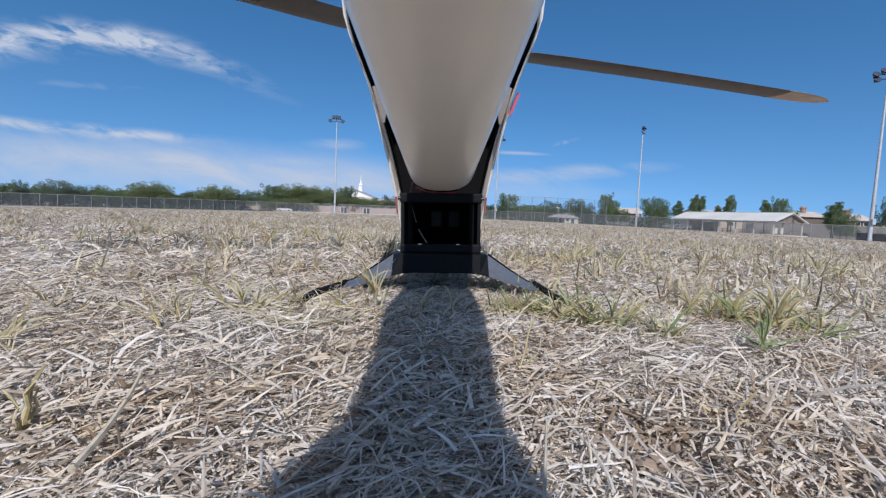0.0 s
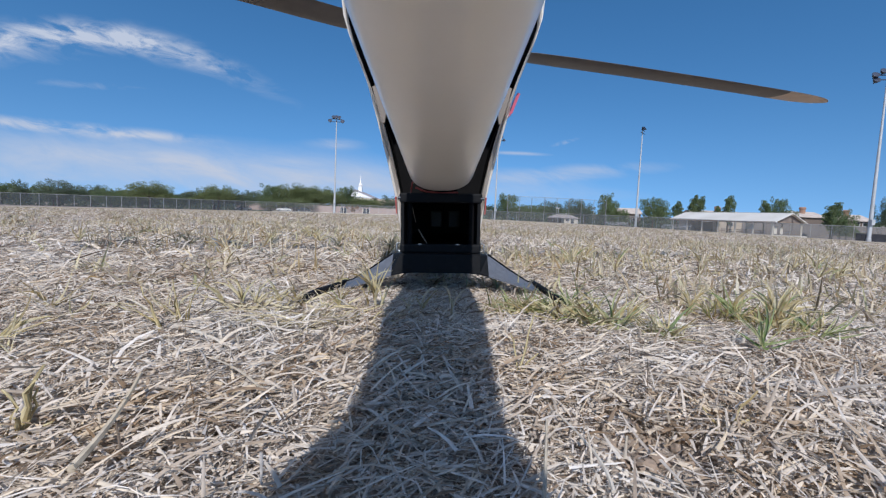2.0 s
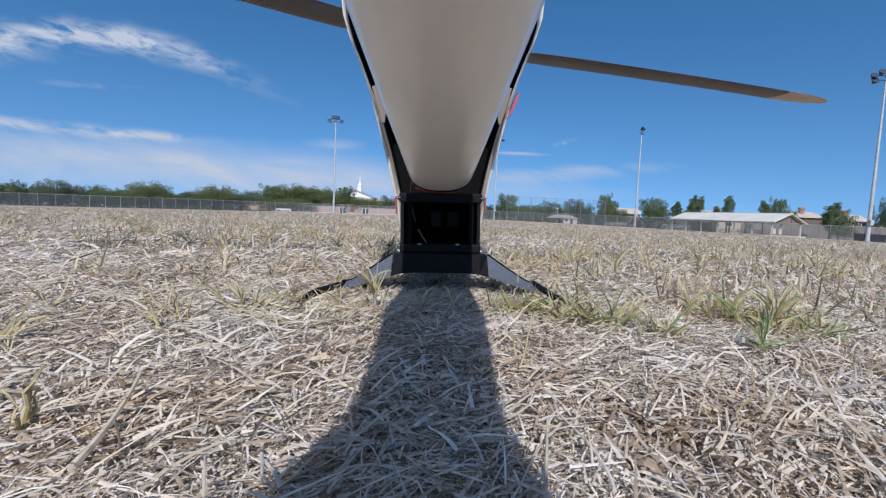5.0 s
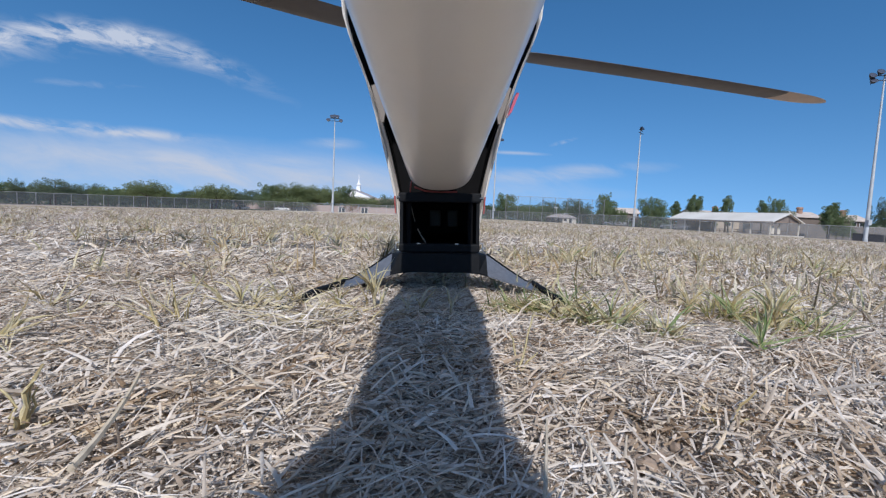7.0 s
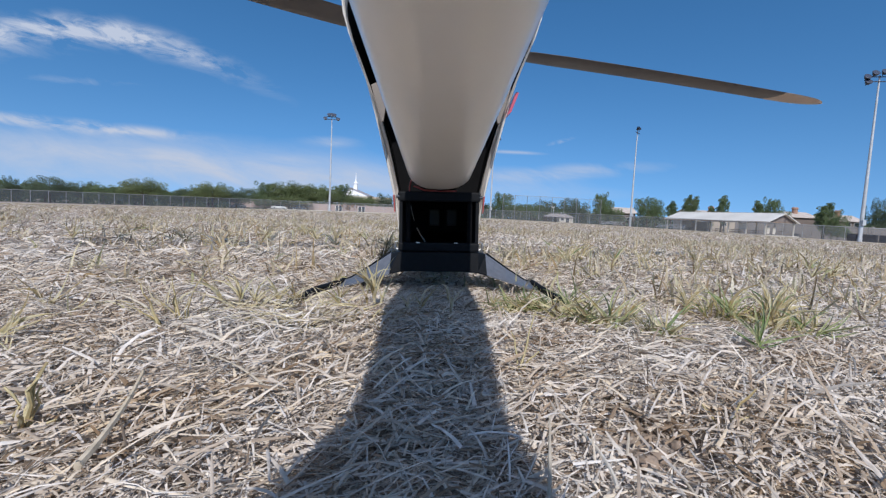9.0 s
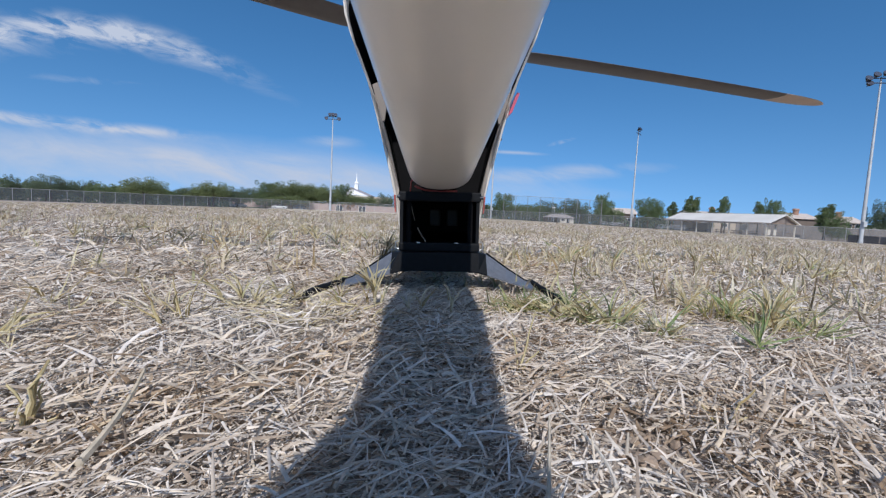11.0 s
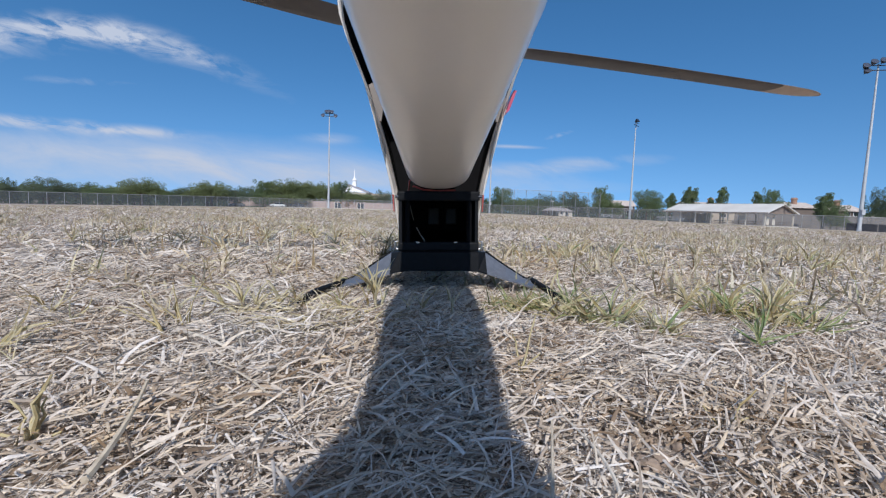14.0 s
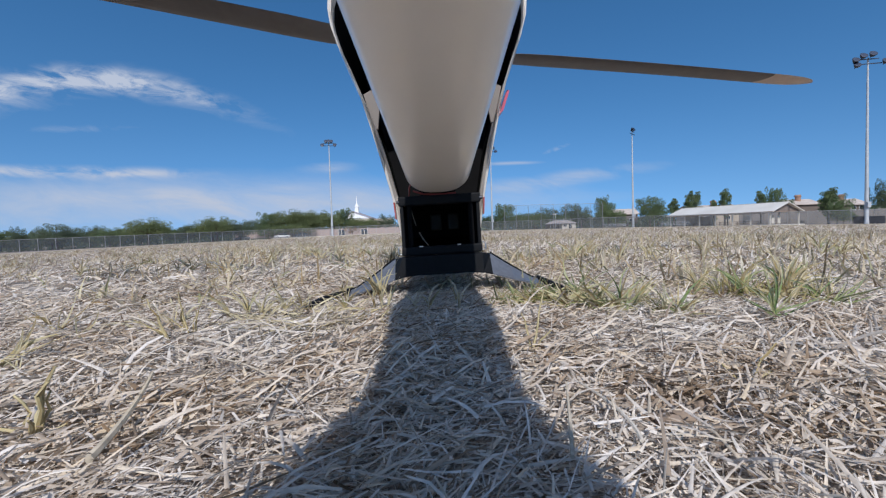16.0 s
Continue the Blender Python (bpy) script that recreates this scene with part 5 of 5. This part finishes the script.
def rosette(x, y, leaves, long, aim, fan, mats, stem, label):
    """A creeping-grass sprig: a short stem and a fan of arching leaves that bend outward. aim, fan: degrees from upright."""
    r = random.Random(int(x * 79190 + y * 104729) + 17)
    ob = thing("grass_sprig", pose(x, y, float(ground_z(x, y)) + 0.005), label, "grass", "grass tufts round the skids")
    mats = mats if isinstance(mats, tuple) else (mats,)
    a = radians(aim) * 0.6
    top = Vector((math.sin(a), r.gauss(0, 0.2), math.cos(a))) * (stem + 0.003)
    wide = long * 0.042
    part("stem", tube([Vector((0, 0, -0.006)), top * 0.5 + Vector((r.gauss(0, 0.001), 0, 0)), top], [wide, wide * 0.9, wide * 0.6], 6), mats[-1], ob, smooth=True)
    leaves, long = round(leaves * 1.8), long * 1.12
    for k in range(leaves):
        tilt = radians(aim + fan * ((k + 0.5) / leaves - 0.5) * r.uniform(0.75, 1.25))
        outward = (1 if tilt > r.gauss(0, 0.15) else -1) * (1 if abs(tilt) < 0.85 else -1)
        b = new("blade", arch_mesh(r.randrange(6), mats[r.randrange(len(mats))]))
        b.parent = ob
        size = long * r.uniform(0.55, 1.15)
        b.matrix_basis = (Matrix.Translation(top * r.uniform(0.3, 1.0)) @ Matrix.Rotation(tilt, 4, "Y") @ Matrix.Rotation(r.gauss(0, 0.35), 4, "X")
                          @ Matrix.Rotation(r.gauss(0, 0.7) + (0 if outward > 0 else math.pi), 4, "Z") @ Matrix.Diagonal((size, size, size, 1)))
    return ob


for spot in [(0.264, 0.379, 8, 0.030, -6, 75, GREEN_BLADE, 0.004), (0.276, 0.402, 6, 0.030, 10, 60, MIXED, 0.006), (0.250, 0.396, 5, 0.024, -20, 60, MIXED, 0.004), (0.214, 0.280, 7, 0.025, 8, 150, GREEN_BLADE, 0.009),
             (0.299, 0.332, 6, 0.030, 62, 50, GREEN_BLADE, 0.005), (0.294, 0.338, 4, 0.023, -12, 70, MIXED, 0.008), (0.330, 0.410, 6, 0.027, 5, 80, MIXED, 0.006), (0.225, 0.390, 5, 0.021, 8, 80, MIXED, 0.004)]:
    rosette(*spot, "olive and green creeping-grass sprig with arching leaves")
for spot in [(0.280, 0.354, 10, 0.032, 2, 60, DRY_BLADE, 0.012), (0.293, 0.362, 8, 0.030, 10, 70, DRY_BLADE, 0.010), (0.303, 0.378, 8, 0.030, 4, 70, MIXED, 0.008), (0.270, 0.345, 6, 0.023, -15, 80, DRY_BLADE, 0.006),
             (0.248, 0.421, 8, 0.026, 0, 110, DRY_BLADE, 0.006), (0.167, 0.312, 6, 0.028, 15, 120, MIXED, 0.004), (0.160, 0.318, 4, 0.022, -30, 80, DRY_BLADE, 0.003), (0.262, 0.330, 5, 0.020, 25, 70, DRY_BLADE, 0.005), (0.318, 0.352, 5, 0.023, -8, 60, DRY_BLADE, 0.007)]:
    rosette(*spot, "yellow-green sprig standing among the straw")
for spot in [(0.123, 0.375, 8, 0.034, -42, 80, GREEN_BLADE, 0.004), (0.116, 0.380, 5, 0.032, 12, 70, GREEN_BLADE, 0.005), (0.103, 0.378, 7, 0.026, -50, 70, GREEN_BLADE, 0.002), (0.088, 0.384, 7, 0.024, -45, 80, GREEN_BLADE, 0.002),
             (0.072, 0.390, 6, 0.021, -40, 90, GREEN_BLADE, 0.002), (0.050, 0.398, 5, 0.018, 20, 90, MIXED, 0.002), (0.095, 0.368, 6, 0.024, -58, 60, MIXED, 0.002), (0.060, 0.382, 5, 0.017, -40, 90, MIXED, 0.002), (0.133, 0.366, 5, 0.026, -10, 80, MIXED, 0.005), (0.080, 0.376, 5, 0.020, 50, 70, GREEN_BLADE, 0.002)]:
    rosette(*spot, "fresh green sprig creeping under the landing leg")
for spot in [(0.132, 0.327, 8, 0.031, 8, 95, MIXED, 0.009), (0.142, 0.333, 6, 0.028, 42, 70, DRY_BLADE, 0.006), (0.121, 0.338, 7, 0.030, -45, 70, DRY_BLADE, 0.005), (0.106, 0.352, 7, 0.032, -62, 50, DRY_BLADE, 0.003), (0.100, 0.362, 7, 0.032, 60, 50, DRY_BLADE, 0.003),
             (0.083, 0.372, 6, 0.028, -65, 40, DRY_BLADE, 0.002), (0.066, 0.380, 6, 0.026, 55, 60, DRY_BLADE, 0.002), (0.152, 0.345, 5, 0.026, 10, 90, DRY_BLADE, 0.004)]:
    rosette(*spot, "yellow-green sprig creeping beside the skid")
for spot in [(-0.178, 0.353, 5, 0.029, -22, 40, DRY_BLADE, 0.007), (-0.168, 0.362, 6, 0.029, -8, 45, DRY_BLADE, 0.006), (-0.156, 0.358, 5, 0.026, 6, 60, DRY_BLADE, 0.005), (-0.137, 0.361, 6, 0.023, -4, 60, DRY_BLADE, 0.006), (-0.126, 0.366, 4, 0.021, 14, 60, DRY_BLADE, 0.005),
             (-0.082, 0.346, 6, 0.023, -4, 60, DRY_BLADE, 0.005), (-0.096, 0.342, 3, 0.018, 10, 70, DRY_BLADE, 0.004), (-0.110, 0.348, 2, 0.016, -10, 80, DRY_BLADE, 0.004), (-0.300, 0.324, 2, 0.034, 62, 24, DRY_BLADE, 0.003), (-0.306, 0.330, 2, 0.036, -45, 24, STALK, 0.004),
             (-0.205, 0.318, 3, 0.022, -20, 70, STALK, 0.005), (-0.183, 0.276, 3, 0.020, -30, 60, DRY_BLADE, 0.008), (-0.190, 0.306, 3, 0.022, -10, 70, DRY_BLADE, 0.010), (-0.262, 0.300, 2, 0.024, 30, 80, DRY_BLADE, 0.003)]:
    rosette(*spot, "short yellow dry sprig in the straw")
for spot in [(-0.262, 0.241, 4, 0.034, 62, 30, DRY_BLADE, 0.002), (-0.268, 0.256, 3, 0.034, 55, 40, MIXED, 0.002)]:
    rosette(*spot, "broad yellow-green blades leaning over the straw")
for spot in [(-0.057, 0.372, 6, 0.034, -3, 30, DRY_BLADE, 0.010), (-0.050, 0.358, 3, 0.024, 8, 40, DRY_BLADE, 0.006), (-0.063, 0.366, 3, 0.026, -10, 40, DRY_BLADE, 0.007), (-0.076, 0.458, 6, 0.028, -4, 60, DRY_BLADE, 0.008), (-0.016, 0.359, 4, 0.024, 4, 60, STALK, 0.006), (-0.026, 0.349, 3, 0.018, -5, 50, STALK, 0.005), (0.009, 0.346, 3, 0.026, 2, 20, STALK, 0.014)]:
    rosette(*spot, "dry yellow sprig against the landing gear")
for spot in [(0.838, 0.963, 7, 0.046, 0, 80, MIXED, 0.006), (0.808, 0.862, 6, 0.040, 6, 80, DRY_BLADE, 0.006), (0.594, 0.981, 7, 0.042, -4, 90, DRY_BLADE, 0.006), (0.256, 0.849, 8, 0.048, -6, 80, MIXED, 0.006), (0.300, 0.900, 7, 0.044, 8, 90, DRY_BLADE, 0.006), (0.690, 1.060, 7, 0.044, 4, 90, DRY_BLADE, 0.006),
             (0.450, 0.940, 6, 0.040, 0, 100, DRY_BLADE, 0.006), (0.150, 0.900, 6, 0.038, -10, 90, STALK, 0.006), (-0.436, 1.090, 8, 0.046, 0, 90, DRY_BLADE, 0.006), (-0.561, 0.899, 5, 0.038, 12, 90, DRY_BLADE, 0.006), (-0.654, 0.699, 4, 0.030, -8, 80, STALK, 0.006),
             (-0.240, 0.980, 7, 0.042, 6, 100, DRY_BLADE, 0.006), (-0.330, 1.150, 7, 0.044, -6, 100, DRY_BLADE, 0.006), (-0.790, 0.930, 6, 0.042, 4, 90, DRY_BLADE, 0.006), (-0.120, 1.000, 7, 0.044, 0, 100, DRY_BLADE, 0.006)]:
    rosette(*spot, "stout dry grass clump standing in the open stubble")
def creeping_mat(line, count, spread, rise, long, wide, mat, label):
    """Runners and leaves tangled along a line of the ground."""
    t = rng.uniform(0, len(line) - 1.001, count)
    line = np.array(line)
    k = t.astype(int)
    p = line[k] + (line[k + 1] - line[k]) * (t - k)[:, None] + rng.normal(0, 1, (count, 2)) * np.array(spread)
    base = np.stack([p[:, 0], p[:, 1], ground_z(p[:, 0], p[:, 1]) + rng.uniform(0.004, 0.011, count)], 1)
    v, q = ribbons(base, rng.uniform(0, 2 * np.pi, count), rng.normal(*rise, count), rng.uniform(*long, count), rng.uniform(*wide, count), rng.normal(0.5, 0.7, count), 0.12, rng.normal(0, 0.8, count), 5, 0.35)
    tagged(quad_mesh("creeping_grass", v, q, mat), label, "grass", kind="stuff")


creeping_mat([(0.048, 0.386), (0.085, 0.368), (0.120, 0.346), (0.142, 0.328)], 380, (0.008, 0.009), (0.32, 0.32), (0.012, 0.032), (0.0010, 0.0021), CREEPER, "tangled mat of yellow-green creeping grass beside the skid")
creeping_mat([(0.256, 0.396), (0.270, 0.374), (0.286, 0.352), (0.312, 0.368)], 200, (0.011, 0.014), (0.75, 0.40), (0.012, 0.028), (0.0009, 0.0018), CREEPER, "thick tuft of yellow-green creeping grass in the straw")
creeping_mat([(0.155, 0.320), (0.170, 0.310)], 60, (0.006, 0.006), (0.7, 0.4), (0.012, 0.028), (0.0009, 0.0018), CREEPER, "small olive tuft of creeping grass in the straw")
creeping_mat([(-0.185, 0.338), (-0.130, 0.344), (-0.060, 0.340)], 150, (0.012, 0.007), (0.18, 0.28), (0.014, 0.032), (0.0011, 0.0022), YELLOW_STRAW, "loose band of yellow grass runners before the skid")
creeping_mat([(-0.125, 0.295), (-0.060, 0.322)], 130, (0.015, 0.010), (0.08, 0.10), (0.025, 0.060), (0.0008, 0.0015), YELLOW_STRAW, "long yellow straws lying beside the shadow")
clump = random.Random(71)
for k in range(42):
    a, far = clump.uniform(-0.80, 0.80), clump.uniform(0.75, 1.9)
    rosette(math.sin(a) * far, math.cos(a) * far, clump.randrange(3, 7), clump.uniform(0.030, 0.046), clump.gauss(0, 12), clump.uniform(60, 110), clump.choice((DRY_BLADE, DRY_BLADE, STALK, MIXED)), 0.006, "small dry grass clump in the open stubble")
for x, y, blades, high, spread, mat in [(-0.236, 0.232, 10, 0.024, 0.009, DRY_BLADE), (0.012, 0.430, 4, 0.028, 0.003, DRY_BLADE), (0.250, 0.880, 16, 0.044, 0.018, DRY_BLADE), (0.430, 0.520, 14, 0.036, 0.012, DRY_BLADE),
                                       (-0.430, 0.520, 17, 0.043, 0.011, DRY_BLADE), (-0.300, 0.560, 16, 0.039, 0.011, DRY_BLADE), (0.480, 0.640, 16, 0.037, 0.014, DRY_BLADE), (0.118, 0.272, 6, 0.022, 0.006, DRY_BLADE),
                                       (-0.228, 0.335, 9, 0.045, 0.009, DRY_BLADE), (0.22, 0.62, 18, 0.045, 0.014, DRY_BLADE), (0.36, 0.74, 18, 0.050, 0.016, DRY_BLADE), (0.12, 0.70, 16, 0.040, 0.014, DRY_BLADE)]:
    grass_tuft(x, y, blades, high, spread, mat, "pale dry grass tuft in the straw", stout=1.3)
grass_tuft(-0.100, 0.740, 24, 0.062, 0.004, DARK_WEED, "dark dry weed behind the landing gear", stout=0.75)


def dry_stub(x, y, stalks, label):
    """A cut clump: a few stout bent stalks from one root."""
    ob = thing("dry_stub", pose(x, y, float(ground_z(x, y))), label, "grass", "dry stubs in the straw")
    kink = random.Random(int(x * 7919 + y * 104729))
    for dx, dy, bx, by, tall, r in stalks:
        path = [Vector((dx * 0.2, dy * 0.2, -0.002))]
        for k in range(1, 7):
            s = k / 6
            bend = Vector((dx, dy, 0)) * s ** 0.8 + Vector((bx, by, 0)) * s ** 3
            path.append(bend + Vector((kink.gauss(0, r * 0.5), kink.gauss(0, r * 0.5), tall * s)))
        radii = [r * (1 - 0.6 * k / 6) * kink.uniform(0.7, 1.2) for k in range(7)]
        part("stalk", tube(path, radii, 7), YELLOW_STRAW, ob, smooth=True)


dry_stub(-0.150, 0.150, [(0.004, 0.0, 0.003, 0.0, 0.030, 0.0014), (0.002, 0.001, 0.004, 0.0, 0.025, 0.0011), (0.005, 0.002, -0.001, 0.0, 0.021, 0.0010), (-0.004, 0.003, -0.005, 0.0, 0.019, 0.0012), (0.001, -0.004, 0.004, -0.003, 0.014, 0.0013), (-0.006, -0.002, -0.007, 0.0, 0.012, 0.0012), (0.007, -0.001, 0.006, 0.0, 0.010, 0.0010)], "stout yellow cut stub standing in the straw")
dry_stub(-0.174, 0.270, [(-0.014, 0.0, -0.004, 0.0, 0.036, 0.0012), (-0.004, 0.002, -0.014, 0.0, 0.018, 0.0009), (0.004, 0.002, 0.008, 0.0, 0.012, 0.0008)], "bent stout yellow stalk leaning over the straw")
dry_stub(-0.181, 0.302, [(-0.012, 0.0, 0.002, 0.0, 0.038, 0.0009), (0.004, 0.0, 0.016, 0.0, 0.048, 0.0007), (-0.003, 0.003, 0.004, 0.0, 0.024, 0.0008)], "forked dry stalk standing in the straw")
dry_stub(0.043, 0.222, [(0.004, 0.0, 0.004, 0.002, 0.036, 0.0009), (-0.002, 0.003, -0.003, 0.0, 0.024, 0.0008), (0.003, -0.003, 0.006, 0.0, 0.016, 0.0009)], "thin dry stalks standing at the shadow's edge")
dry_stub(0.116, 0.168, [(0.008, 0.0, 0.006, 0.002, 0.020, 0.0010), (-0.004, 0.002, -0.003, 0.0, 0.012, 0.0010), (0.003, -0.003, 0.006, 0.0, 0.010, 0.0009)], "bent greenish dry stalk in the straw")


def long_straw(points, wide, label):
    """One long flat stalk lying over the rest."""
    n = 9
    p = [Vector(q) for q in points]
    path = [p[0].lerp(p[1], k / n).lerp(p[1].lerp(p[2], k / n), k / n) for k in range(n + 1)]
    radii = [wide * (1 - 0.45 * k / n) for k in range(n + 1)]
    path = [Vector((q.x, q.y, q.z + float(ground_z(q.x, q.y)))) for q in path]
    ob = part("straw", tube(path, radii, 6), PALE_STRAW, None, smooth=True)
    tagged(ob, label, "straw", "long loose straws")


for points, wide in [([(-0.104, 0.118, 0.010), (-0.108, 0.140, 0.013), (-0.122, 0.172, 0.018)], 0.0013), ([(-0.070, 0.170, 0.011), (-0.095, 0.20, 0.014), (-0.120, 0.215, 0.011)], 0.0006), ([(0.030, 0.110, 0.010), (0.034, 0.125, 0.012), (0.040, 0.150, 0.016)], 0.0007),
                     ([(0.052, 0.118, 0.010), (0.056, 0.135, 0.012), (0.048, 0.165, 0.011)], 0.0007), ([(0.150, 0.130, 0.010), (0.185, 0.134, 0.012), (0.215, 0.130, 0.010)], 0.0006), ([(-0.172, 0.276, 0.009), (-0.145, 0.256, 0.012), (-0.112, 0.235, 0.008)], 0.0014), ([(-0.22, 0.32, 0.010), (-0.25, 0.34, 0.014), (-0.28, 0.36, 0.010)], 0.0009)]:
    long_straw(points, wide, "long bleached straw stalk lying on the mat")


def clod(x, y, size, seed):
    bm = bmesh.new()
    bmesh.ops.create_icosphere(bm, subdivisions=2, radius=size)
    for v in bm.verts:
        v.co *= 1 + 0.35 * noise.noise(v.co / size * 1.3 + Vector((seed, 0, 0)))
        v.co.z *= 0.6
    tagged(part("soil_clod", bm, SOIL, None, at=pose(x, y, float(ground_z(x, y)) + size * 0.35)), "small crumbly clod of dry brown soil", "soil", "soil clods in the straw")


for k, (x, y, s) in enumerate([(0.075, 0.145, 0.005), (0.082, 0.150, 0.004), (0.070, 0.152, 0.003), (0.195, 0.150, 0.005), (0.215, 0.158, 0.004), (0.10, 0.262, 0.005), (0.125, 0.268, 0.004), (0.065, 0.20, 0.003), (0.185, 0.19, 0.004), (-0.05, 0.55, 0.006)]):
    clod(x, y, s, k * 3.1)
for k in range(26):
    cx, cy = random.Random(k).gauss(0.078, 0.012), random.Random(k + 50).gauss(0.150, 0.012)
    clod(cx if k % 3 else cx + 0.127, cy if k % 3 else cy + 0.010, 0.0012 + 0.0016 * random.Random(k + 90).random(), k * 1.7)
